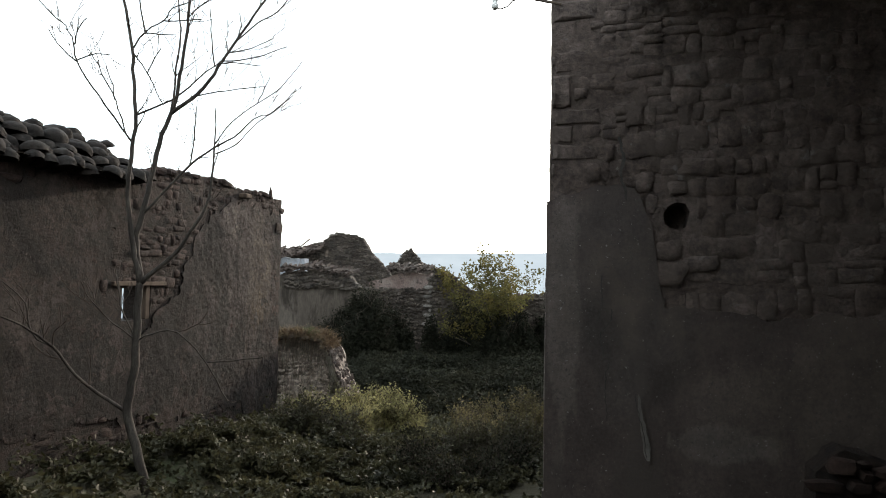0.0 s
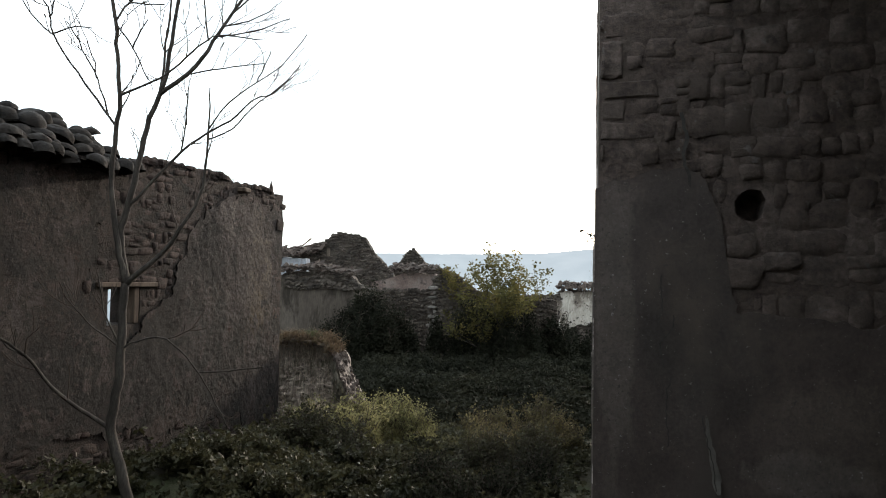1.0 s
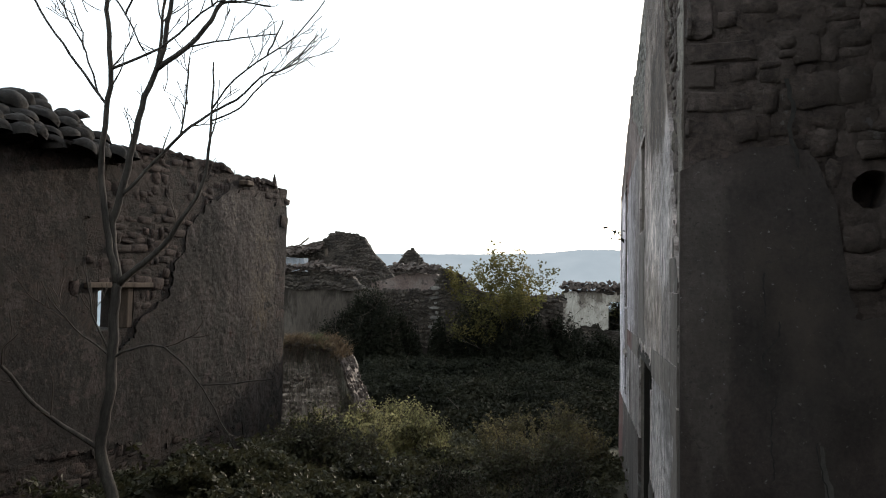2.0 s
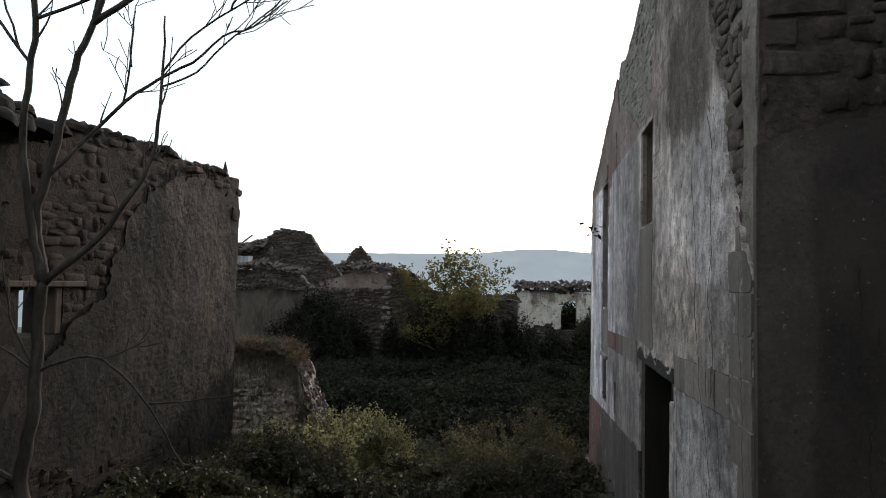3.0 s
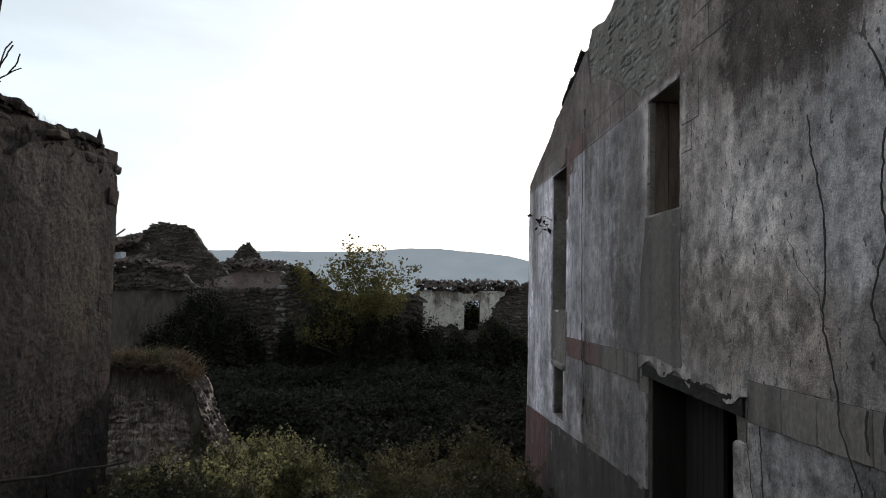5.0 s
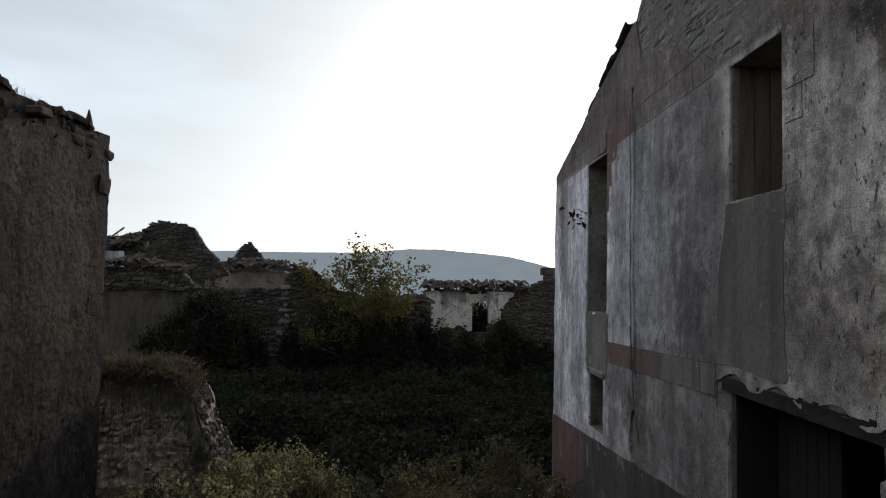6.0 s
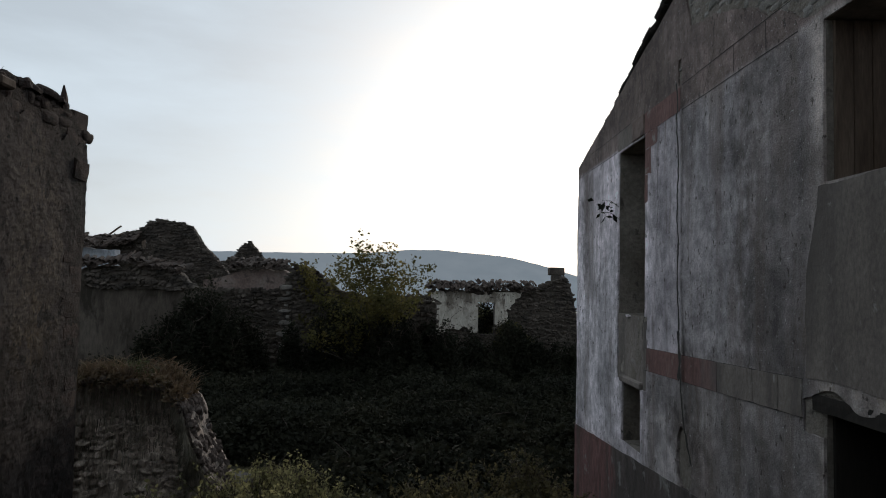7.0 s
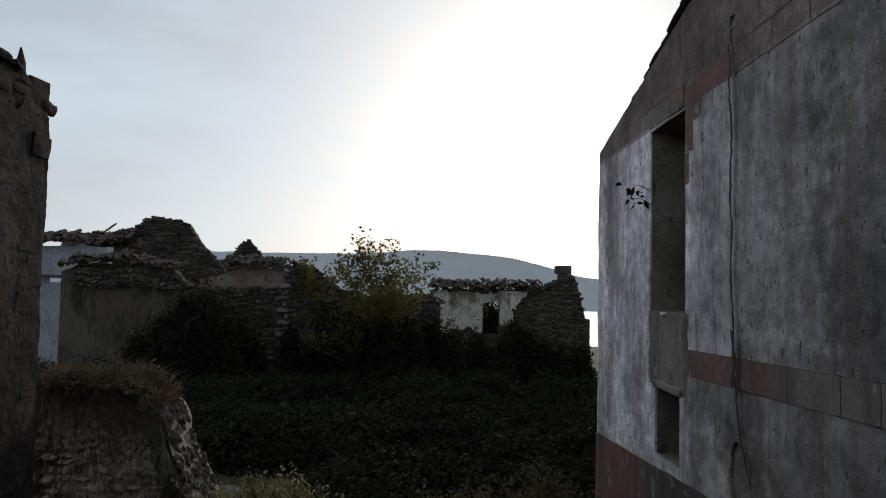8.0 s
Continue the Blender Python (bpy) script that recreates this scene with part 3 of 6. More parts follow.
M_FARPINK = material("faded_pink_plaster", [(0.1170, 0.0819, 0.0702), (0.1872, 0.1375, 0.1199), (0.2340, 0.1930, 0.1755)], 1, 9, bump=.4, bump_size=.02, spots=[((0.06, 0.048, 0.042), 1.5, .54, .64, V1)])
M_FARBLUE = material("pale_blue_wash", [(.2, .21, .235), (.28, .295, .325), (.35, .365, .395)], 1, 9, (1, 1, .4), bump=.4, bump_size=.02, spots=[((.12, .11, .105), 1.3, .56, .68, (1, 1, .5))])
M_BARK = material("grey_brown_bark", [(0.0221, 0.0183, 0.0151), (0.0473, 0.0391, 0.0328), (0.0882, 0.0756, 0.0630)], 9, 60, (1, 1, .3), bump=.9, bump_size=.01)
M_TWIG = material("dry_twig", [(.04, .03, .024), (.075, .056, .044)], 9, 60, bump=.3, bump_size=.004)
M_SOIL = material("dark_soil_and_litter", [(.03, .026, .018), (.055, .048, .03), (.085, .075, .045)], .7, 9, bump=1, bump_size=.05,
                  spots=[((.04, .05, .02), 1.3, .5, .65, V1)])
# Sun and shade are put into the leaf colours: LEAF shaded, LEAFLIT sunlit.
M_LEAF = material("shade_dark_leaf", [(0.0121, 0.0132, 0.0088), (0.0198, 0.0204, 0.0132), (0.0330, 0.0319, 0.0204)], .4, 3, bump=0, per="island", leaf=.2, rough=.8, spec=.1)
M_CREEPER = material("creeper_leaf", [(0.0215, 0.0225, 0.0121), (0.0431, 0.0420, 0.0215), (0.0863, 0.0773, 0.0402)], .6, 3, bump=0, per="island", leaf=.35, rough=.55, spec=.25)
M_LEAFLIT = material("sunlit_olive_leaf", [(0.1024, 0.1034, 0.0531), (0.2175, 0.2066, 0.1020), (0.3838, 0.3504, 0.1772)], .8, 3, bump=0, per="island", leaf=.65, rough=.65, spec=.15)
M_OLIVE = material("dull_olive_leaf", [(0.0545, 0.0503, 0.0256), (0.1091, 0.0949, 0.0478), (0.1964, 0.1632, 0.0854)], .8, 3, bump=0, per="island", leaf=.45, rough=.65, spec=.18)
M_AUTUMN = material("yellow_green_leaf", [(0.0632, 0.0632, 0.0253), (0.1107, 0.1001, 0.0358), (0.1792, 0.1423, 0.0474)], .7, 3, bump=0, per="island", leaf=.62, rough=.65, spec=.2)
M_GRASS = material("grass_blade", [(0.0743, 0.0765, 0.0359), (0.1300, 0.1190, 0.0559), (0.2135, 0.1785, 0.0958)], .8, 3, bump=0, per="island", leaf=.6, rough=.6)
M_DRY = material("dry_grass_and_fern", [(0.0562, 0.0360, 0.0225), (0.1125, 0.0750, 0.0450), (0.1875, 0.1350, 0.0863)], 1.5, 4, bump=0, per="island", leaf=.35, rough=.75, spots=[((.05, .06, .02), 2, .52, .62, V1)])
M_WOOD = material("old_brown_wood", [(.05, .033, .024), (.09, .062, .045), (.135, .1, .075)], 2, 18, (4, 4, .5), bump=.5, bump_size=.006)
# Near-black wood whose colour paints the shade inside the doorway.
M_DOORSHADE = material("doorway_shade_wood", [(.014, .011, .009), (.025, .02, .016)], 3, 20, (4, 4, .5), bump=.4, bump_size=.005)
M_CRACK = material("dark_crack", [(.03, .028, .025), (.05, .045, .04)], 5, 30, bump=.5, bump_size=.01)
M_METAL = material("rusty_iron", [(.05, .04, .035), (.1, .07, .05)], 12, 60, bump=.3, bump_size=.003, rough=.7)
M_PORCELAIN = material("white_porcelain", [(.6, .6, .58), (.72, .72, .7)], 8, 50, bump=.05, bump_size=.002, rough=.25, spec=.5)


# ---------------------------------------------------------------- ground and distance
def ground_z(x, y):
    x, y = np.asarray(x, float), np.asarray(y, float)
    near = 0.2 - 0.07 * (np.clip(y, -30, 60) - 7)
    bank = 0.55 * np.clip((-x - 3.2) / 2.5, 0, 1) * np.clip((17 - y) / 4, 0, 1)
    valley = -np.clip(y - 60, 0, 900) * 0.085
    mound = .42 * np.exp(-((x + 5.3) / 1.5) ** 2 - ((y - 18.6) / 1.9) ** 2)
    return near + bank + mound + valley + 0.12 * fbm(x * .35, y * .35, 3) * (np.abs(y) < 80)


gx = np.concatenate([-np.geomspace(3000, 16, 26), np.linspace(-15, 15, 76), np.geomspace(16, 3000, 26)])
gy = np.concatenate([-np.geomspace(600, 9, 14), np.linspace(-8, 52, 151), np.geomspace(53, 3500, 40)])
GX, GY = np.meshgrid(gx, gy, indexing="ij")
gv = np.stack([GX, GY, ground_z(GX, GY)], -1).reshape(-1, 3)
gi = np.arange(len(gx) * len(gy)).reshape(len(gx), len(gy))
gf = np.stack([gi[:-1, :-1], gi[1:, :-1], gi[1:, 1:], gi[:-1, 1:]], -1).reshape(-1, 4)
ground = mesh_part("ground", gv, gf, M_SOIL, smooth=True)
tagged(ground, "dark earth and leaf litter sloping down the alley", "ground", kind="structure")

# Distance haze is painted: the ridge glows a pale blue of its own.
M_HAZE = bpy.data.materials.new("painted_haze_woods")
M_HAZE.use_nodes = True
hn, hl = M_HAZE.node_tree.nodes, M_HAZE.node_tree.links
h_noise = hn.new("ShaderNodeTexNoise")
h_noise.inputs["Scale"].default_value, h_noise.inputs["Detail"].default_value = 0.012, 8
h_geo = hn.new("ShaderNodeNewGeometry")
hl.new(h_geo.outputs["Position"], h_noise.inputs["Vector"])
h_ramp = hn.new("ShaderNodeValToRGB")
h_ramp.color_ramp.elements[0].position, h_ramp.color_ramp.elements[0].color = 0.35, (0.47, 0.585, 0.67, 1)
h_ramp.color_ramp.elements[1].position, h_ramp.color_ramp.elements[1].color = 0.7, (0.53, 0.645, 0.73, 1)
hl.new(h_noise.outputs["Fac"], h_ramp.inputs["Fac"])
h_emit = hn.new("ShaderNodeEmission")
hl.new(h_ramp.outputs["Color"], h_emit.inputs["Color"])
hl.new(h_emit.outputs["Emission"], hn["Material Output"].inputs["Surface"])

az = np.radians(np.linspace(-75, 75, 301))
crest = np.interp(np.degrees(az), [-75, -30, -17.5, -12, -5, -1.5, 1.4, 7.2, 10, 13.1, 17, 30, 75], [1.5, 2.2, 2.3, 2.36, 2.5, 2.88, 2.9, 2.42, 1.75, .85, .5, .8, .6])
crest = crest + 0.035 * fbm(np.degrees(az) * 3, az * 0, 8, 5)
R = 2300.0
rows_h = [(R - 500, np.full_like(crest, -80)), (R - 200, np.tan(np.radians(crest)) * R * 0.45 - 20), (R, np.tan(np.radians(crest)) * R + 3.4), (R + 300, np.full_like(crest, -80))]
hv = np.concatenate([np.stack([r * np.sin(az) - 2, r * np.cos(az) + 7, z], 1) for r, z in rows_h])
k = np.arange(300)
hf = np.concatenate([np.stack([k + a * 301, k + a * 301 + 1, k + (a + 1) * 301 + 1, k + (a + 1) * 301], 1) for a in range(3)])
tagged(mesh_part("backdrop", hv, hf, M_HAZE, smooth=True), "long wooded ridge glowing in a painted pale blue haze", "hills", kind="structure")

M_LAKE = material("lake_water", [(.12, .165, .2), (.15, .2, .235)], .01, .2, bump=.1, bump_size=.2, rough=.45)
lk = np.radians(np.linspace(-60, 60, 61))
lv = np.concatenate([np.stack([r * np.sin(lk), r * np.cos(lk), lk * 0 - 62], 1) for r in (700, 2200)])
k = np.arange(60)
tagged(mesh_part("water", lv, np.stack([k, k + 1, k + 62, k + 61], 1), M_LAKE), "pale lake in the valley below the ridge", "lake", kind="structure")

# ---------------------------------------------------------------- the plastered house
WX, WY, EY = 0.74, 7.62, 20.0            # west face, south face, north corner
house = thing("ruined_house", "two-storey ruined house with cracked grey plaster and broken roof", "house", at=(WX, WY, 0))
west = Face((WX, 0, 0), (0, 1, 0), (-1, 0, 0))
WIN1 = (16.1, 17.32, 3.0, 5.4)
WIN0 = (16.27, 17.08, 1.18, 2.02)
WIN2 = (11.26, 12.12, 4.18, 5.39)
DOOR = (10.2, 12.15, -0.6, 2.5)
HOLES = [WIN1, WIN0, WIN2, DOOR]


def gable_top(u):
    rise = np.interp(u, [7.62, 12.4, 13.2, 13.9, 14.3, 14.65, 14.85, 20.0], [7.5, 7.3, 7.12, 6.98, 7.06, 7.12, 6.9, 5.65])
    return rise + 0.07 * fbm(u * 3, u * 0 + 5, 4) * (u < 14.9)


def holes_f(u, v):
    out = np.full(np.broadcast(u, v).shape, 9.0)
    for h in HOLES:
        out = np.minimum(out, rect_hole(u, v, *h))
    return out


def west_f(u, v):
    return np.minimum(holes_f(u, v), gable_top(u) - v)


hu = [h[i] for h in HOLES for i in (0, 1)]
hz = [h[i] for h in HOLES for i in (2, 3)]
us, vs = lines(WY, EY, 0.09, *hu), lines(-1.6, 7.7, 0.09, *hz)
def bare_w(u, v):
    """Positive where the plaster of the west wall has come off."""
    j = 0.09 * fbm(u * 2.2, v * 2.2, 11) + 0.035 * fbm(u * 9, v * 9, 12)
    edge = np.interp(u, [10.9, 11.05, 11.4, 12.2, 12.5, 13.3, 14.6, 14.85, 15], [9, 6.9, 5.62, 5.48, 5.58, 5.95, 6.35, 7.0, 9])
    top = v - edge
    corner = np.interp(v, [3.5, 3.7, 3.87, 4.18, 4.46, 4.82, 5.0, 5.47, 6.2, 7.6], [7.6, 7.83, 7.9, 8.09, 8.27, 8.26, 8.35, 8.65, 8.8, 8.95]) - u
    lintel = -rect_hole(u, v, 9.95, 12.42, 2.3, 2.62 + .05 * np.sin(u * 9))
    under = -rect_hole(u, v, 16.02, 17.36, 2.03, 2.99)
    slit = -rect_hole(u, v, 14.86, 14.96, 5.74, 6.04)
    spot = -np.hypot(u - 14.75, (v - 1.55) * .5) + 0.16
    return np.maximum.reduce([top + j, corner + 1.3 * j, lintel + .3 * j + .022 * fbm(u * 13, v * 13, 13), under + .6 * j, slit + .2 * j, spot + 1.5 * j])


v_, f_ = sheet(west, us, vs, west_f, lambda u, v: .012 + .02 * fbm(u * 3, v * 3, 5) * (bare_w(u, v) > -.05) - .05 * ((bare_w(u, v) > .03) & (u < 9.2) & (u > WY + .3)), -0.45)
wall_w = mesh_part("wall", v_, f_, M_MORTAR, house, "rubble gable wall under failing plaster")


def plinth_top(u):
    return np.interp(u, [7.6, 12.9, 19.6, 20.1], [1.31, 1.31, .83, .8])


# The band's slope is fitted to the camera's view.
def band_top(u):
    return 2.60 + .03 * (16.0 - u)


def plaster_f(u, v):
    return np.minimum.reduce([west_f(u, v) - 0.004, -bare_w(u, v), v - plinth_top(u) + .02])


def plaster_front(u, v):
    return 0.035 + 0.014 * fbm(u * 1.1, v * 1.1, 6) + 0.007 * fbm(u * 6, v * 6, 7)


us, vs = lines(WY + .005, EY, 0.055, *hu), lines(.72, 7.6, 0.055, *hz)
v_, f_ = sheet(west, us, vs, plaster_f, plaster_front, 0.0, closed=False)
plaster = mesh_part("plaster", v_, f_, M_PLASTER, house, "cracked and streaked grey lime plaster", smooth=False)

# plinth, storey band and frieze in dark red wash
v_, f_ = sheet(west, lines(WY, EY + .02, .08, *hu), lines(-1.5, 1.35, .08), lambda u, v: np.minimum(holes_f(u, v), plinth_top(u) - v + .012 * fbm(u * 3, v, 9)), lambda u, v: .05 + .01 * fbm(u * 3, v * 3, 9))
mesh_part("plinth", v_, f_, M_PLINTH, house, "dark washed plinth, red towards the far corner")


def strip(u0, u1, v0, v1, n0, mat, name, label="", chips=21):
    """A proud painted strip with a worn rim."""
    f = lambda u, v: np.minimum.reduce([-rect_hole(u, v, u0, u1, v0, v1) + .005 * fbm(u * 9, v * 9, chips), holes_f(u, v), -bare_w(u, v) - .01])
    v, q = sheet(west, lines(u0 - .05, u1 + .05, .05, u0, u1, *hu), lines(v0 - .04, v1 + .04, .04, v0, v1), f, lambda u, v: plaster_front(u, v) + max(.003, (n0 - .043) * .35), .02, closed=False)
    if len(q):
        return mesh_part(name, v, q, mat, house, label)


def band(u0, u1, mat, label=""):
    """A block of the storey band, sloped down to the north to fit the camera's view."""
    f = lambda u, v: np.minimum.reduce([u - u0, u1 - u, band_top(u) - v, v - band_top(u) + .29, holes_f(u, v), -bare_w(u, v) - .01]) + .004 * fbm(u * 9, v * 9, 21)
    v, q = sheet(west, lines(u0 - .05, u1 + .05, .05, u0, u1, *hu), lines(2.1, 2.92, .03), f, lambda u, v: plaster_front(u, v) + .008, .02, closed=False)
    if len(q):
        mesh_part("band_block", v, q, mat, house, label)


edges = [7.6, 8.08, 8.46, 8.61, 9.1, 9.5, 9.95]
for a, b in zip(edges, edges[1:]):
    band(a + .005, b - .005, M_BLOCK)
edges = [12.42, 12.77, 13.2, 13.9, 14.83]
for a, b in zip(edges, edges[1:]):
    band(a + .005, b - .005, M_PAINT if a > 13.5 else M_BLOCK)
band(14.87, 16.08, M_PAINT, "dark red band between the storeys")
strip(17.35, 19.98, 2.24, 2.54, .05, M_PLASTER, "band_block")
strip(14.9, 16.11, 5.43, 5.71, .054, M_PAINT, "frieze", "dark red frieze under the eave")
strip(16.66, 17.35, 5.43, 5.71, .052, M_BLOCK, "frieze")
# painted surround of the upper windows
for k in range(5):
    strip(10.95 - .12 * (k % 2), 11.25, 4.2 + k * .25, 4.44 + k * .25, .046, M_PLASTER, "surround_block")
f = lambda u, v: np.minimum.reduce([u - 11.22, 12.2 + .28 * np.clip(4.1 - v, 0, .6) - u, 4.16 - v, v - 2.72]) + .03 * fbm(u * 4, v * 4, 25)
v_, f_ = sheet(west, lines(11.1, 12.6, .045), lines(2.68, 4.2, .045), f, lambda u, v: plaster_front(u, v) + .006, .02, closed=False)
mesh_part("sill_patch", v_, f_, M_BLOCK, house, "darker grey patch below the window")
for v0, v1, u0 in ((5.22, 5.425, 15.66), (4.88, 5.21, 15.88), (4.5, 4.87, 15.98)):
    strip(u0, 16.095, v0, v1, .05, M_PAINT, "surround_block", "faded dark red window surround")
# cement quoins at the south-west corner
for k, (v0, v1) in enumerate(((3.68, 3.95), (3.405, 3.675), (3.13, 3.4), (2.86, 3.125), (2.28, 2.545), (2.0, 2.275), (1.73, 1.995), (1.45, 1.725), (1.17, 1.445))):
    strip(WY + .004, 7.94 if k in (0, 2, 5, 7) else 8.09, v0, v1, .06, M_BLOCK, "quoin", "", 40 + k)


def crack(face, pts, width, n0, seed, parent, name="crack"):
    """A wandering dark crack, open to the given width."""
    rng = np.random.RandomState(seed)
    left, right, off = [], [], 0.0
    for (u0, v0), (u1, v1) in zip(pts, pts[1:]):
        m = max(2, int(math.hypot(u1 - u0, v1 - v0) / .03))
        for i in range(m):
            t = i / m
            off = .86 * off + rng.randn() * .0065
            w = width * (.36 + .45 * float(vnoise(v0 + (v1 - v0) * t * 5 + u0, seed * 3.1, seed)) + .14 * rng.rand())
            u, v = u0 + (u1 - u0) * t + off, v0 + (v1 - v0) * t
            left.append((u - w / 2, v))
            right.append((u + w / 2, v))
    left.append(pts[-1])
    right.append(pts[-1])
    n = len(left)
    arr = np.array(left + right)
    verts = face(arr[:, 0], arr[:, 1], np.full(2 * n, n0))
    faces = [(i, n + i, n + i + 1, i + 1) for i in range(n - 1)]
    return mesh_part(name, verts, faces, M_CRACK, parent, "dark crack in the plaster")


def groove(u0, v0, u1, v1, w=.009):
    """A straight joint scored in the plaster."""
    m = max(3, int(math.hypot(u1 - u0, v1 - v0) / .12))
    a = np.linspace(0, 1, m)
    u, v = u0 + (u1 - u0) * a, v0 + (v1 - v0) * a
    du, dv = (0, w / 2) if abs(u1 - u0) > abs(v1 - v0) else (w / 2, 0)
    n0 = plaster_front(u, v) + .004
    verts = np.concatenate([west(u - du, v - dv, n0), west(u + du, v + dv, n0)])
    mesh_part("joint", verts, [(k, k + 1, m + k + 1, m + k) for k in range(m - 1)], M_CRACK, house)


for v in (5.43, 5.72):
    groove(8.75, v + .1, 10.95, v + .1)
    groove(12.45, v, 14.85, v)
for u in (9.3, 9.95, 10.61, 12.95, 13.55, 14.14):
    dv = .1 if u < 11 else 0.
    groove(u, 5.44 + dv, u, 5.72 + dv)
groove(17.4, 5.43, 19.95, 5.43)
groove(16.7, 5.72, 19.0, 5.72)
for u in (17.9, 18.5, 19.2):
    groove(u, 5.44, u, 5.71)
for u in (10.83, 10.99):
    groove(u, 4.66 if u > 10.9 else 4.92, u, 4.92 if u > 10.9 else 5.3)
groove(10.83, 4.92, 11.2, 4.92)
groove(10.99, 4.66, 11.2, 4.66)
for u0, u1 in ((8.08, 9.95), (12.42, 14.85), (14.9, 16.08)):
    for k in range(4):
        a, b = u0 + (u1 - u0) * k / 4, u0 + (u1 - u0) * (k + 1) / 4
        for drop in (0., .29):
            groove(a, float(band_top(a)) - drop, b, float(band_top(b)) - drop, .008)
crack(west, [(9.13, 4.5), (9.1, 4.25), (9.0, 3.94), (8.97, 3.48), (8.98, 3.2), (8.87, 2.88), (8.86, 2.69), (8.69, 2.36), (8.52, 2.04), (8.45, 1.4)], .03, .07, 1, house)
crack(west, [(8.58, 4.74), (8.45, 4.45), (8.48, 3.97), (8.46, 3.7), (8.6, 3.37), (8.44, 3.08), (8.45, 2.68), (8.31, 2.45), (8.2, 1.9)], .026, .07, 2, house)
crack(west, [(9.38, 3.77), (9.24, 3.56), (9.05, 3.41), (8.97, 3.2)], .01, .066, 8, house)
crack(west, [(8.46, 2.86), (8.5, 2.74), (8.47, 2.6)], .05, .07, 9, house)
crack(west, [(8.61, 2.82), (8.63, 2.7), (8.6, 2.58)], .035, .07, 10, house)
crack(west, [(14.87, 5.4), (14.85, 5.0), (14.86, 4.5), (14.83, 3.9), (14.84, 3.4), (14.79, 2.93), (14.8, 2.6), (14.74, 2.3), (14.63, 1.85), (14.42, 1.5)], .065, .08, 3, house)
crack(west, [(14.82, 2.9), (14.77, 2.62), (14.8, 2.35)], .1, .082, 11, house)
crack(west, [(14.9, 5.75), (14.87, 5.55), (14.86, 5.38)], .06, .075, 12, house)
crack(west, [(15.6, 5.0), (15.55, 4.4), (15.6, 4.0)], .014, .056, 4, house)
crack(west, [(13.9, 6.1), (13.95, 5.8), (14.2, 5.4)], .015, .062, 5, house)
crack(west, [(9.75, 2.5), (9.7, 2.1), (9.74, 1.6), (9.7, .9)], .025, .062, 6, house)
crack(west, [(9.9, 2.7), (9.92, 2.4), (9.85, 1.9), (9.88, 1.2)], .02, .064, 7, house)
crack(west, [(16.04, 3.1), (16.0, 3.0), (16.06, 2.85), (16.08, 2.7)], .05, .07, 13, house)
crack(west, [(7.75, 3.6), (7.78, 3.2), (7.74, 2.9), (7.72, 2.5), (7.7, 2.1)], .018, .075, 14, house)

# bare stone of the west wall
cells = course_layout(10.9, 14.95, 5.3, 7.5, lambda u, v: np.minimum(bare_w(u, v) - .0, gable_top(u) - v - .05) if holes_f(u, v) > .05 else -1., .13, .085, 3)
lay_stones(west, cells, .03, M_RUBBLE, wall_w, 4, single=300, shapes=SOFT, lean=.08, smooth=True)
cells = course_layout(WY, 8.9, 3.6, 7.5, lambda u, v: np.minimum(bare_w(u, v) + .03, np.minimum(gable_top(u) - v - .05, u - WY - .03)), .2, .13, 5)
lay_stones(Face((WX + .03, 0, 0), (0, 1, 0), (-1, 0, 0)), cells, .045, M_DARKSTONE, wall_w, 6, shapes=SOFT, lean=.22, smooth=True)
cells = course_layout(10.0, 12.4, 2.5, 2.8, lambda u, v: np.minimum(bare_w(u, v) - .02, holes_f(u, v) - .03), .17, .08, 7)
lay_stones(west, cells, .025, M_DARKSTONE, wall_w, 9, shapes=RUBBLE, lean=.15)
v_, f_ = sheet(west, lines(16.05, 17.36, .05), lines(2.03, 2.99, .05), lambda u, v: np.minimum(bare_w(u, v) + .01, holes_f(u, v)), lambda u, v: .018 + .014 * fbm(u * 5, v * 5, 55), .0, closed=False)
mesh_part("sill_panel", v_, f_, M_BLOCK, house, "rough grey panel between two windows")
bm = bmesh.new()
box(bm, WX - .07, WX + .2, 16.2, 17.15, 2.022, 2.12, .02)
part("lintel", bm, M_BLOCK, house, "chipped cement lintel")

# ---- south wall of the house
south = Face((0, WY, 0), (1, 0, 0), (0, -1, 0))
SX1 = 9.0


def south_top(u):
    return 7.5 + .05 * fbm(u * 3, u * 0, 14)


def round_hole(u, v):
    return (np.hypot((u - 1.985) / .125, (v - 4.155) / .13) - 1 + .35 * fbm(u * 9, v * 9, 29)) * .13


v_, f_ = sheet(south, lines(WX + .55, SX1, .05), lines(-.6, 7.6, .05), lambda u, v: np.minimum(south_top(u) - v, round_hole(u, v)), lambda u, v: .022 + .012 * fbm(u * 3, v * 3, 15) + .012 * fbm(u * 11, v * 11, 16) + .03 * fbm(u * .9, v * .9, 91), -.55)
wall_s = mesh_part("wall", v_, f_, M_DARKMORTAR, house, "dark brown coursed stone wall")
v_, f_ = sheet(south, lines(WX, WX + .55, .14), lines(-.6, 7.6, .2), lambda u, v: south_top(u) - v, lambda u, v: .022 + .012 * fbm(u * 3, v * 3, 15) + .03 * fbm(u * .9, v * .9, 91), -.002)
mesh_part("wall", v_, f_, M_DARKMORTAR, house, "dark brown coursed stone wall")


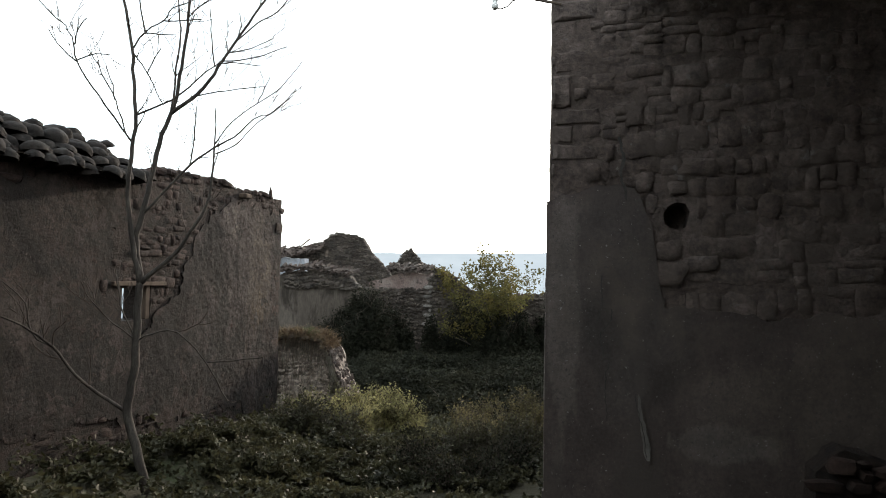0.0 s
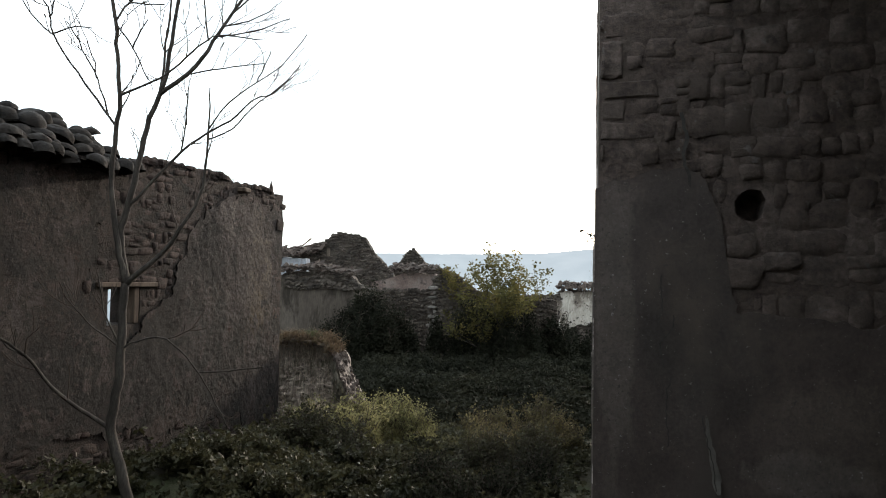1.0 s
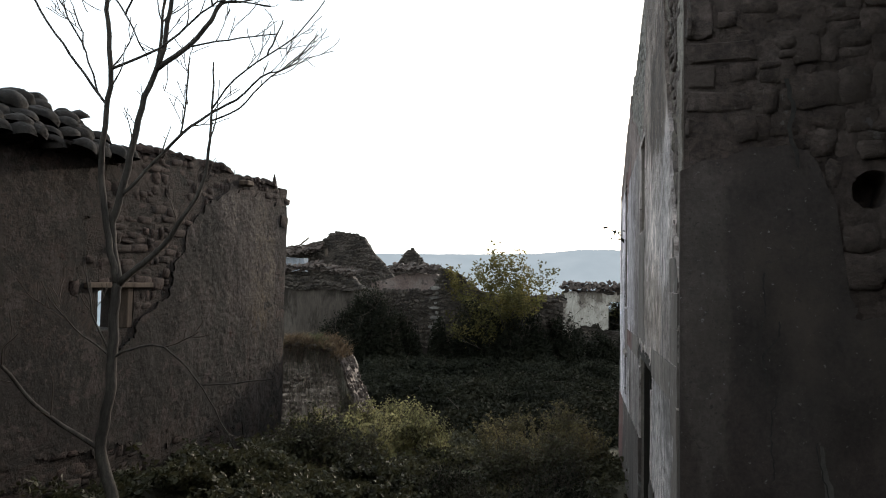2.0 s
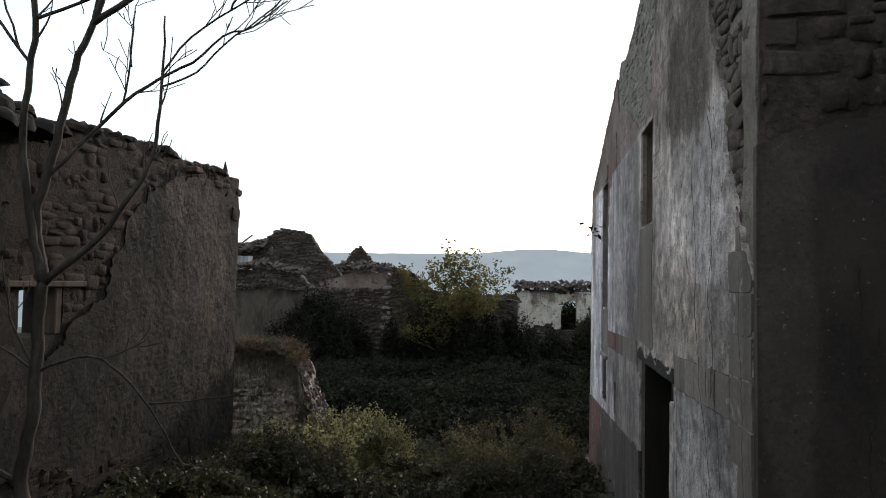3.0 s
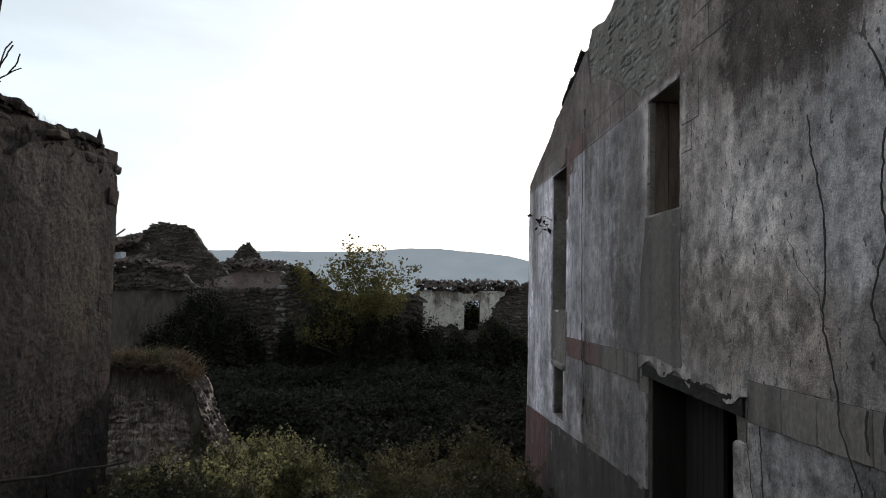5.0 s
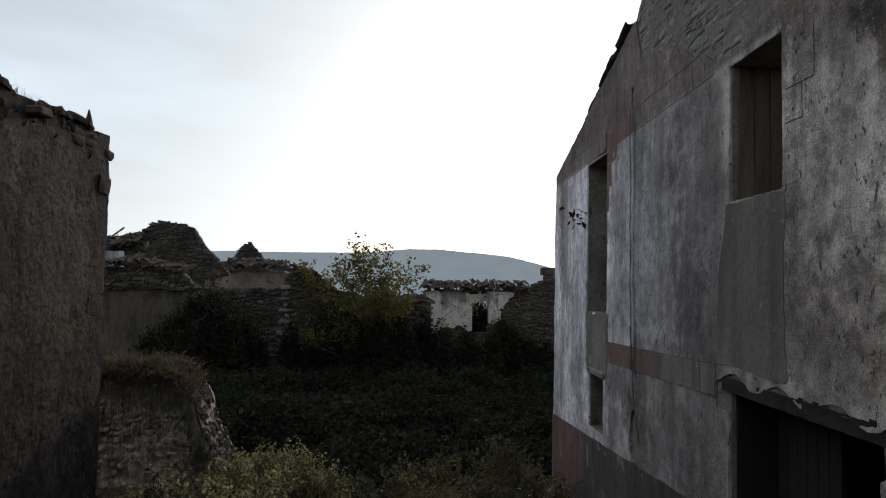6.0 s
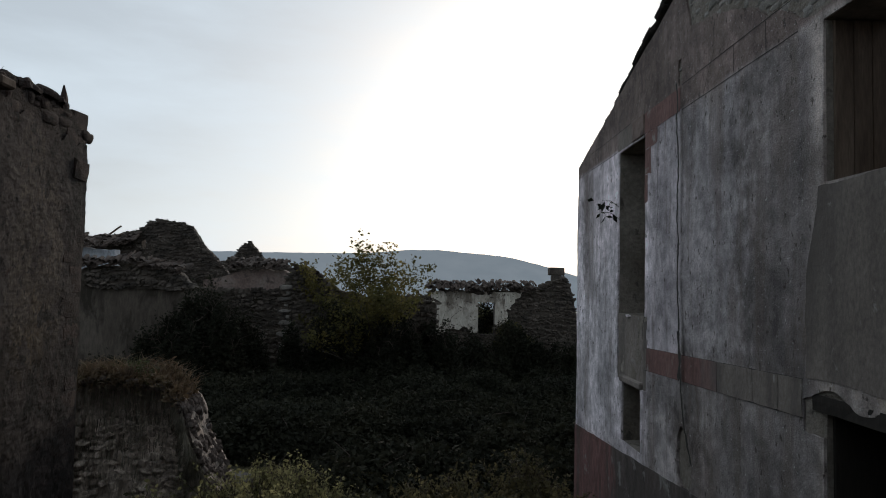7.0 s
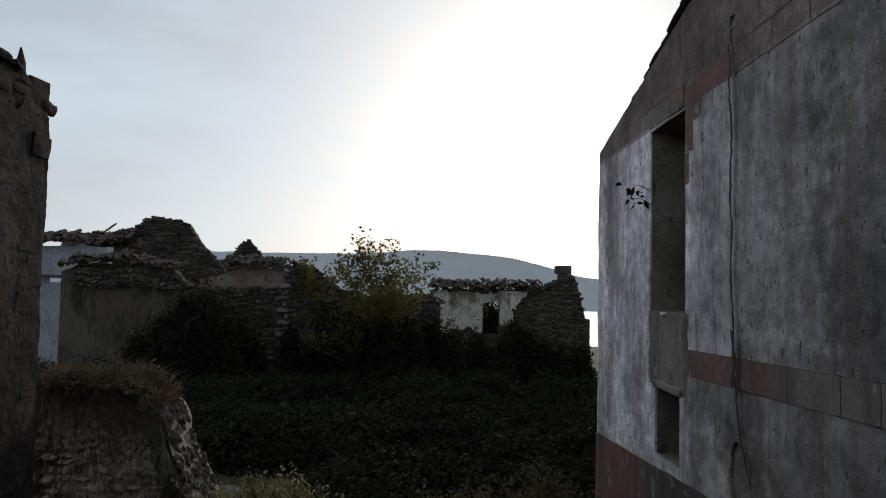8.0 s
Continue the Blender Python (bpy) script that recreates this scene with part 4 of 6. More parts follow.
def render_s(u, v):
    """Positive where the south wall keeps its render."""
    j = .12 * fbm(u * 1.6, v * 1.6, 16) + .03 * fbm(u * 9, v * 9, 17)
    low = np.interp(u, [.7, 1.2, 1.6, 1.75, 1.85, 2.6, 3.3, 4, 9], [4.25, 4.42, 4.4, 4.0, 3.32, 3.2, 3.28, 3.1, 3.1]) - v
    return np.minimum(low + j, round_hole(u, v))


v_, f_ = sheet(south, lines(WX - .03, SX1, .055), lines(-.5, 7.4, .055), render_s, lambda u, v: .064 + .03 * fbm(u * .9, v * .9, 91) + .012 * fbm(u * 1.3, v * 1.3, 18) + .004 * fbm(u * 8, v * 8, 19), 0., closed=False)
mesh_part("render", v_, f_, M_DARKRENDER, house, "dark brown render with lichen spots")
# Block added inside the wall to stop light coming through the hole.
bm = bmesh.new()
box(bm, 1.7, 2.3, WY + .3, WY + .5, 3.85, 4.5)
part("wall_core", bm, M_DARKMORTAR, wall_s, "backing added so that no sky shows through the hole")

QUOINS = [(3.62, 3.9, .3), (3.9, 4.14, .28), (4.14, 4.29, .25), (4.29, 4.72, .19), (4.74, 4.9, .5), (4.9, 5.1, .22), (5.1, 5.27, .5), (5.27, 5.64, .2), (5.64, 5.88, .42), (5.88, 6.2, .24), (6.2, 6.42, .45), (6.42, 6.75, .22)]


def beyond_quoins(u, v):
    return u - WX - np.interp(v, [q for a, c, w in QUOINS for q in (a + .01, c - .01)], [q for a, c, w in QUOINS for q in (w, w)])


def south_stones(wide, high, seed, u0, u1, sway):
    got = course_layout(u0, u1, 3.0, 6.9, lambda u, v: np.minimum.reduce([-render_s(u, v) - .0, round_hole(u, v) - .06, beyond_quoins(u, v) - wide * .3, u - u0, u1 - u]), wide, high, seed, .0, sway)
    return [c for c in got if abs(c[0] - 1.985) > c[2] / 2 + .1 or abs(c[1] - 4.155) > c[3] / 2 + .1]


cells = south_stones(.23, .15, 20, .78, 1.62, .3) + south_stones(.24, .2, 27, 1.56, 4.7, .25)
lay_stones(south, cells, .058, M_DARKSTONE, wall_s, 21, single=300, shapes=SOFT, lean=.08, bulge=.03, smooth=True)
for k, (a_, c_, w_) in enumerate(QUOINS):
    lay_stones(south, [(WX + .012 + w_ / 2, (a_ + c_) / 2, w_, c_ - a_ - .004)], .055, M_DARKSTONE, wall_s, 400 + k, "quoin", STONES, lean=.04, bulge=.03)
crack(south, [(1.27, 3.56), (1.28, 3.42), (1.275, 3.24)], .022, .108, 22, house)
crack(south, [(1.25, 3.22), (1.24, 3.13), (1.21, 3.08)], .014, .108, 24, house)
crack(south, [(1.36, 3.22), (1.34, 3.1), (1.27, 2.98), (1.29, 2.74)], .018, .108, 28, house)
crack(south, [(1.35, 2.7), (1.31, 2.6), (1.3, 2.35), (1.3, 2.1)], .014, .108, 29, house)
crack(south, [(1.42, 4.95), (1.47, 4.75), (1.46, 4.5), (1.5, 4.3)], .04, .085, 23, house)
for v, w in ((3.68, .4), (3.21, .52), (2.96, .55), (2.75, .5), (2.51, .35), (2.26, .4), (2.02, .45)):
    scored = crack(south, [(WX + .01, v), (WX + w * .5, v + .004), (WX + w, v)], .006, .104, int(v * 100), house, "joint")
    scored["label"] = "joint scored in the render"

us_ = np.linspace(0, 1, 26)
gv_ = 2.38 - us_ * .62
gu_ = 1.62 + .1 * us_ + .012 * fbm(us_ * 9, us_ * 0, 26)
gw_ = .012 + .035 * us_ ** 1.4 * (1 - us_ ** 8) + .008 * fbm(us_ * 14, us_ * 0 + 3, 27)
gl_ = np.concatenate([south(gu_ - gw_, gv_, np.full(26, .109)), south(gu_ + gw_, gv_, np.full(26, .109))])
mesh_part("bare_streak", gl_, [(k, 26 + k, 27 + k, k + 1) for k in range(25)], M_QUOIN, house, "pale gash where the render has split")
crack(south, [(1.6, 2.4), (1.615, 2.3), (1.64, 2.15), (1.665, 1.95), (1.69, 1.76)], .012, .111, 26, house)

# ---- other walls, floor and roof of the house
bm = bmesh.new()
box(bm, WX + .55, SX1, EY - .5, EY - .002, -1.5, 5.6)
part("wall", bm, M_MORTAR, house, "rubble north wall")
bm = bmesh.new()
box(bm, SX1 - .5, SX1, WY + .552, EY - .502, -1.5, 5.3)
part("wall", bm, M_MORTAR, house, "rubble east wall")
# Unseen slab added to block light from the ground floor.
bm = bmesh.new()
box(bm, WX + .55, SX1 - .5, WY + .55, EY - .5, 2.6, 2.75)
part("upper_floor", bm, M_WOOD, house, "unseen timber upper floor added to darken the rooms below")


def tile_mesh(length=.46, r0=.105, r1=.085, thick=.018, seg=7, plug=False):
    """A curved clay tile along +y, hollow below."""
    verts, faces = [], []
    for y, r in ((0, r0), (length, r1)):
        for rr in (r, r - thick):
            for s in range(seg + 1):
                a = math.pi * s / seg
                verts.append((rr * math.cos(a), y, rr * math.sin(a)))
    w = seg + 1
    for s in range(seg):
        faces += [(s, s + 1, 2 * w + s + 1, 2 * w + s), (w + s + 1, w + s, 3 * w + s, 3 * w + s + 1), (s + 1, s, w + s, w + s + 1), (2 * w + s, 2 * w + s + 1, 3 * w + s + 1, 3 * w + s)]
    faces += [(0, 2 * w, 3 * w, w), (w - 1, 2 * w - 1, 4 * w - 1, 3 * w - 1)]
    if plug:
        o = len(verts)
        verts += [((r0 - thick) * math.cos(math.pi * s / seg), .03 + .012 * (s % 2), (r0 - thick) * math.sin(math.pi * s / seg)) for s in range(seg + 1)]
        faces.append(tuple(range(o, o + seg + 1))[::-1])
    return verts, faces


TILE = tile_mesh()
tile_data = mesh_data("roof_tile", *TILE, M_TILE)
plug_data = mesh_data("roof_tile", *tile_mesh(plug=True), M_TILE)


def lay_tiles(parent, base, along, up, columns, rows, seed, pitch=.21, step=.36, mess=1.0, pans=True, gone=0.0, size=1.0):
    """Rows of cover tiles and the pans between them, from the eave upwards."""
    rng = random.Random(seed)
    al, upv = Vector(along).normalized(), Vector(up).normalized()
    nrm = al.cross(upv).normalized()
    if nrm.z < 0:
        nrm = -nrm
    ax = upv.cross(nrm)
    for c in range(columns):
        for r in range(rows):
            for pan in ((0, 1) if pans else (0,)):
                jitter = size * rng.uniform(.88, 1.12)
                if rng.random() < gone:
                    continue
                p = Vector(base) + al * (c * pitch + pan * pitch / 2 + rng.gauss(0, .012) * mess) + upv * (r * step + rng.gauss(0, .025) * mess) + nrm * ((.1 if not pan else .075) * size + .02 * r + abs(rng.gauss(0, .02)) * mess)
                m = Matrix((ax, upv, nrm)).transposed().to_4x4()
                m.translation = p
                m = m @ pose(0, 0, 0, -3 + rng.gauss(0, 1.0) * mess, rng.gauss(0, 5) * mess + (0 if pan else 180), rng.gauss(0, 4) * mess) @ Matrix.Diagonal((jitter, size, jitter, 1))
                ob = new("roof_tile", plug_data if pan else tile_data)
                ob.parent = parent
                ob.matrix_parent_inverse = Matrix.Translation(-parent.matrix_basis.translation) if not parent.parent else Matrix()
                ob.matrix_basis = m


bm = bmesh.new()
slope = (6.86 - 5.6) / (EY - 14.85)
q = [bm.verts.new(p) for p in ((WX + .1, EY + .2, 5.59 - slope * .2), (2.3, EY + .2, 5.59 - slope * .2), (2.3, 14.7, 5.59 + slope * (EY - 14.7)), (WX + .1, 14.95, 5.59 + slope * (EY - 14.95)))]
bm.faces.new(q)
bmesh.ops.solidify(bm, geom=bm.faces[:], thickness=.045)
roof = part("roof", bm, M_WOOD, house, "remaining north slope of the tiled roof")
lay_tiles(roof, (WX + .1, EY + .24, 5.62 - slope * .24 - .09), (1, 0, 0), (0, -1, slope), 8, 20, 31, pitch=.18, step=.25, mess=.9, size=.65)

# shutters and inner jambs
for a, b in ((.035, .17), (.175, .31), (.315, .445)):
    bm = bmesh.new()
    box(bm, WX + a, WX + b, WIN2[1] - .035, WIN2[1] - .002, WIN2[2] + .01, WIN2[3] - .01, .004)
    part("shutter_board", bm, M_WOOD, house, "brown board of a shutter folded into the reveal")
# Boards added where these windows only show a dark inside.
for w in (WIN1, WIN0):
    bm = bmesh.new()
    for k in range(5):
        d = (w[1] - w[0]) / 5
        box(bm, WX + .44, WX + .47, w[0] + k * d + .004, w[0] + (k + 1) * d - .004, w[2], w[3], .003)
    part("shutter", bm, M_WOOD, house, "boards added deep in the wall to fill the dark window")
# Near-black lining, strip and planks added to make the doorway dark.
for y0, y1, z0, z1, nm in ((DOOR[1] - .03, DOOR[1] + .0, -1., DOOR[3], "door_lining"),):
    bm = bmesh.new()
    box(bm, WX + .03, WX + .56, y0, y1, z0, z1, .003)
    part(nm, bm, M_DOORSHADE if nm == "door_lining" else M_WOOD, house, "near-black board added to darken the door jamb")
# Strip standing in for the shaded underside of the broken rubble.
v_, f_ = sheet(west, lines(10.05, 12.3, .06), lines(2.5, 2.64, .035), lambda u, v: np.minimum(v - 2.505, 2.62 - v + .02 * fbm(u * 5, v * 0, 31)), lambda u, v: .034 + .012 * fbm(u * 4, v * 14, 32), -.2)
mesh_part("lintel", v_, f_, M_DOORSHADE, house, "near-black strip added for the shaded rubble over the doorway")
door = new("door")
door.parent = house
door.matrix_parent_inverse = Matrix.Translation(-house.matrix_basis.translation)
door["label"] = "near-black planks added to fill the dark doorway"
for k in range(6):
    bm = bmesh.new()
    box(bm, WX + .3 + k * .004, WX + .34 + k * .004, DOOR[0] + .9 + k * .15, DOOR[0] + 1.04 + k * .15, -1., DOOR[3] - .02, .004)
    part("plank", bm, M_DOORSHADE, door)
# brick head over the tall window
bm = bmesh.new()
for k in range(6):
    box(bm, WX - .062, WX + .1, 16.13 + k * .085, 16.13 + k * .085 + .066, 5.43, 5.71, .006)
part("brick_head", bm, M_FARPINK, house, "upright bricks over the tall window")

# dry climber hanging behind the upper window
climber = thing("dry_climber", "bare tangle of a dry climber behind the upper window", "climber", at=(1.5, 12.4, 2.75))
rk = random.Random(66)
vines = []
for _ in range(46):
    p = Vector((1.5 + rk.uniform(-.15, .35), 12.15 + rk.uniform(0, .6), 4.1 + rk.uniform(0, .9)))
    run, way = [p], Vector((rk.gauss(0, .4), rk.gauss(0, .5), rk.gauss(.5, .6))).normalized()
    for _ in range(5):
        way = (way + Vector((rk.gauss(0, .35), rk.gauss(0, .35), rk.gauss(0, .35)))).normalized()
        run.append(run[-1] + way * .1)
    vines.append(tube(run, [.008, .007, .006, .005, .004, .003], 4))
vines.append(tube([(1.5, 12.45, 2.75), (1.55, 12.4, 3.6), (1.5, 12.45, 4.5), (1.6, 12.4, 5.3)], [.02, .018, .014, .008], 5))
mesh_part("stems", *join(vines), M_TWIG, climber)["kind"] = "stuff"

# iron bracket with an insulator, high on the corner
bracket = thing("wire_bracket", "rusty iron wall bracket with a white porcelain insulator", "bracket", at=(WX, WY - .1, 6.4))
v_, f_ = join([tube([(WX + .1, WY - .08, 6.36), (.34, WY - .08, 6.5)], [.014, .014]), tube([(.34, WY - .08, 6.44), (.34, WY - .08, 6.62)], [.012, .012]), tube([(.34, WY - .08, 6.45), (.27, WY - .08, 6.38), (.2, WY - .08, 6.36), (.15, WY - .08, 6.38)], [.006] * 4)])
mesh_part("arm", v_, f_, M_METAL, bracket)
v_, f_ = tube([(.14, WY - .08, z) for z in (6.36, 6.38, 6.42, 6.425, 6.45, 6.46, 6.48)], [.02, .036, .034, .026, .026, .034, .018], 10)
mesh_part("insulator", v_, f_, M_PORCELAIN, bracket, "white porcelain insulator", True)

# broken pier at the foot of the south wall
pier = thing("stone_pier", "broken rubble stub leaning on the dark wall", "wall stub", at=(3.6, 7.3, 0))
pf = Face((0, 7.22, 0), (1, 0, 0), (0, -1, 0))
pier_f = lambda u, v: np.interp(u, [3.0, 3.12, 3.3, 3.6, 4.1, 4.6], [0, 1.85, 2.05, 2.0, 1.75, 1.6]) - v + .06 * fbm(u * 5, v * 5, 30)
v_, f_ = sheet(pf, lines(2.95, 4.6, .1), lines(-.4, 2.3, .1), pier_f, lambda u, v: .03 * fbm(u * 3, v * 3, 33), -.38)
core = mesh_part("core", v_, f_, M_LEFTMORTAR, pier)
lay_stones(pf, course_layout(3.0, 4.5, 1.0, 2.2, lambda u, v: pier_f(u, v) - .05, .24, .15, 34), .1, M_LEFTSTONE, core, 35, shapes=RUBBLE, lean=.25)

# ---------------------------------------------------------------- the house across the alley
LX, LY1 = -6.5, 15.74
barn = thing("stone_barn", "long roofless stone house with weathered brown plaster", "house", at=(LX, 10, 0))
left = Face((LX, 0, 0), (0, 1, 0), (1, 0, 0))
LWIN = (10.2, 10.92, 2.7, 3.28)


def left_top(u):
    t = np.interp(u, [-4, 10.3, 10.9, 11.6, 13.2, 13.6, 14.4, 14.8, 15.2, 15.4, 15.8], [5.15, 5.15, 5.32, 5.42, 5.43, 5.38, 5.4, 5.44, 5.4, 5.3, 5.25])
    return t + .035 * fbm(u * 4, u * 0 + 2, 40) * (u > 10.3)


def left_f(u, v):
    return np.minimum(left_top(u) - v, rect_hole(u, v, *LWIN))


v_, f_ = sheet(left, lines(-5, LY1, .07, 10.2, 10.92), lines(-1.2, 5.5, .07, 2.7, 3.28), left_f, lambda u, v: .046 + .02 * fbm(u * 3, v * 3, 41) + .008 * fbm(u * 9, v * 9, 40), -.5)
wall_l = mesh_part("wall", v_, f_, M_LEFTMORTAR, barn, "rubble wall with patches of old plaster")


def bare_l(u, v):
    j = .5 * fbm(u * 1.5, v * 1.5, 42) + .12 * fbm(u * 7, v * 7, 43)
    patch = np.minimum.reduce([u - 9.9, np.interp(v, [2.4, 3.2, 4.2, 4.8, 5.3], [10.9, 11.6, 12.2, 12.9, 13.6]) - u, v - 2.5])
    foot = np.interp(u, [6, 8.5, 11, 13, 16], [1.35, 1.3, .95, .55, .2]) - v
    head = v - np.interp(u, [10, 12, 13.5, 14.5, 16], [4.9, 5.0, 5.2, 5.15, 5.05])
    return np.maximum.reduce([patch, foot, head]) + j


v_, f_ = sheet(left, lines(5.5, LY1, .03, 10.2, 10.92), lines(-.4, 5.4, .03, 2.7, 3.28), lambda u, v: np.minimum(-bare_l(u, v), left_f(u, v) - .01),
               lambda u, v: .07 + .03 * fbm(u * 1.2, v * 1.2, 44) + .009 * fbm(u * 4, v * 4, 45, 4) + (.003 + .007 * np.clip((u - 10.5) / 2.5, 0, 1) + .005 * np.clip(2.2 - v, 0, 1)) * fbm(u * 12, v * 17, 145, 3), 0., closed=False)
mesh_part("plaster", v_, f_, M_LEFT, barn, "weathered brown plaster with stains, shade and sun patches painted in")
cells = course_layout(7.4, LY1, -.2, 5.4, lambda u, v: np.minimum(bare_l(u, v) - .01, left_f(u, v) - .06), .27, .16, 46)
cells = [c for c in cells if float(fbm(np.array(c[0] * 1.1), np.array(c[1] * 1.1), 141)) > -.25]
cells.sort(key=lambda c: -c[1])
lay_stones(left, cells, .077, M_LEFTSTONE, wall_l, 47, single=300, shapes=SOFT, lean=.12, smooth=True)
# rough quoins up the north corner
rng = np.random.RandomState(48)
z = 0.0
while z < 5.2:
    h = rng.uniform(.2, .42)
    w = rng.uniform(.3, .5)
    lay_stones(left, [(LY1 - w / 2 + .03 + rng.uniform(-.05, .0), z + h / 2, w, h - .02)], .075, M_LEFTSTONE, wall_l, 50 + int(z * 50), "quoin", BLOCKS)
    z += h
# lintel over the small window, its post
bm = bmesh.new()
box(bm, LX - .3, LX + .1, 9.95, 11.3, 3.285, 3.36, .01)
part("lintel", bm, M_WOOD, barn, "grey timber lintel")
bm = bmesh.new()
box(bm, LX - .12, LX + .05, 10.8, 10.91, 2.705, 3.284, .01)
part("post", bm, M_WOOD, barn, "brown timber jamb")
# loose coping stones and a spike on the wall head
rng = np.random.RandomState(52)
coping = [mesh_data("coping_stone", *RUBBLE[k], M_LEFTSTONE) for k in range(16)]
for u in np.arange(10.4, 15.3, .13):
    for d in (-.15, .1):
        s = rng.uniform(.4, .95)
        ob = new("coping_stone", coping[rng.randint(16)])
        ob.parent = barn
        ob.matrix_parent_inverse = Matrix.Translation(-barn.matrix_basis.translation)
        ob.matrix_basis = Matrix.Translation((LX + d - .1 + rng.uniform(-.05, .05), u, float(left_top(np.array(u))) - .05)) @ pose(0, 0, 0, rng.uniform(-16, 16), rng.uniform(-16, 16), rng.uniform(0, 180)) @ Matrix.Diagonal((.3 * s, .22 * s, .12 * s, 1))
v_, f_ = tube([(LX - .1, 15.42, 5.38), (LX - .1, 15.44, 5.52), (LX - .1, 15.43, 5.68)], [.06, .05, .008], 5)
mesh_part("spike", v_, f_, M_LEFTSTONE, barn, "upright pointed stone")
bm = bmesh.new()
box(bm, LX - .35, LX + .22, 13.75, 14.0, 5.2, 5.3, .02)
part("beam_end", bm, M_WOOD, barn, "broken beam end jutting from the wall")
# north, south and back walls, low and broken
ef = Face((0, LY1 - .02, 0), (1, 0, 0), (0, 1, 0))
v_, f_ = sheet(ef, lines(-13.5, LX - .502, .15), lines(-1.2, 5.3, .15), lambda u, v: np.interp(u, [-13.5, -8.6, -8.2, -7.6, -7.0], [1.0, 1.2, 2.6, 4.2, 5.15]) - v + .12 * fbm(u * 3, v * 3, 49), 0., -.48)
mesh_part("wall", v_, f_, M_LEFTMORTAR, barn, "broken end wall")
bm = bmesh.new()
box(bm, -13.5, -13.0, -5, LY1 - .502, -1, 1.2)
part("wall", bm, M_MORTAR, barn, "low broken back wall")
# roof at the near end
bm = bmesh.new()
q = [bm.verts.new(p) for p in ((LX + .4, -5, 5.03), (LX + .4, 10.2, 5.03), (LX - .85, 10.3, 5.34), (LX - .85, -5, 5.34))]
bm.faces.new(q)
bmesh.ops.solidify(bm, geom=bm.faces[:], thickness=.06)
roof_l = part("roof", bm, M_WOOD, barn, "sagging roof slope of clay tiles")


def hump_mesh(seed):
    """A thick cover tile bedded in mortar, with a blunt rounded head, along +y."""
    rg = np.random.RandomState(seed)
    verts, faces = [], []
    prof = [(0., .35), (.03, .72), (.1, .95), (.22, 1.0), (.36, .93), (.46, .8)]
    for y, r in prof:
        for s in range(9):
            t = math.pi * s / 8
            k = r * (1 + rg.randn() * .05)
            verts.append((.16 * k * math.cos(t), y + rg.randn() * .008, .165 * k * math.sin(t) - .02))
    for q in range(5):
        faces += [(q * 9 + s, q * 9 + s + 1, q * 9 + s + 10, q * 9 + s + 9) for s in range(8)]
    faces += [tuple(range(9))[::-1], tuple(range(45, 54))]
    return verts, faces


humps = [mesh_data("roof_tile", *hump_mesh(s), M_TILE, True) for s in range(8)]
rng = random.Random(54)
for tier, (x0, z0, chance) in enumerate(((LX + .46, 5.02, 1.0), (LX + .3, 5.14, .95), (LX + .14, 5.26, .95), (LX - .04, 5.4, .95), (LX - .22, 5.53, .9), (LX - .4, 5.64, .45))):
    y = 10.55 - tier * .06
    while y > 4.6:
        y -= rng.uniform(.2, .33)
        if rng.random() > chance:
            continue
        ob = new("roof_tile", humps[rng.randrange(8)])
        ob.parent = roof_l
        ob.matrix_basis = pose(x0 + rng.uniform(-.08, .1), y, z0 + .02 - .03 * (9.6 - y) * (y < 9.6) + rng.uniform(-.05, .05), rng.uniform(-14, 14), rng.uniform(-22, 22), 90 + rng.gauss(0, 26)) @ Matrix.Diagonal((rng.uniform(.8, 1.15), rng.uniform(.8, 1.1), rng.uniform(.75, 1.1), 1))

rngb = np.random.RandomState(58)
bv_, bf_, n = [], [], 0
for u in np.arange(6.5, 10.3, .13):
    for d in (.12, 0., -.12):
        v, f = RUBBLE[rngb.randint(16)]
        sz = rngb.uniform(.14, .24)
        m = Matrix.Translation((LX + d, u + rngb.uniform(-.05, .05), 5.02 - d * .3)) @ pose(0, 0, 0, rngb.uniform(-20, 20), rngb.uniform(-20, 20), rngb.uniform(0, 180)) @ Matrix.Diagonal((sz, sz, .16, 1))
        bv_.append((np.c_[v, np.ones(len(v))] @ np.array(m).T)[:, :3])
        bf_ += [tuple(i + n for i in q) for q in f]
        n += len(v)
mesh_part("tile_bed", np.concatenate(bv_), bf_, M_LEFTMORTAR, barn, "rubble and mortar bed under the eave tiles")["kind"] = "stuff"

# stub of wall running out from its corner
stub = thing("wall_stub", "crumbling rubble wall stub topped with dry grass", "wall stub", at=(-6.2, 17.4, -.6))
stub_top = lambda u: np.interp(u, [-9.5, -7.4, -6.8, -6.0, -5.75, -5.6, -5.45, -5.3, -5.1, -4.85, -4.6, -4.4], [2.0, 1.85, 1.98, 1.9, 1.78, 1.55, 1.15, .85, .42, .05, -.35, -.7]) + .07 * fbm(u * 4, u * 0, 60)
sf = Face((0, 17.1, 0), (1, 0, 0), (0, -1, 0))


def stub_front(u, v):
    over = np.clip(v - stub_top(u) + .35, 0, .35)
    return .16 * fbm(u * 1.5, v * 1.5, 61) + .1 * fbm(u * 4, v * 2.5, 62) + .05 * fbm(u * 11, v * 5, 63) - .14 * np.clip(v - .3, -1, 2) + .35 * over


v_, f_ = sheet(sf, lines(-9.5, -4.4, .05), lines(-1.2, 2.2, .05), lambda u, v: stub_top(u) - v + .05 * fbm(u * 6, v * 6, 65), stub_front, lambda u, v: -.75 + .2 * fbm(u * 2, v * 2, 66))
core = mesh_part("core", v_, f_, M_STUB, stub, "crumbling earth and rubble core")
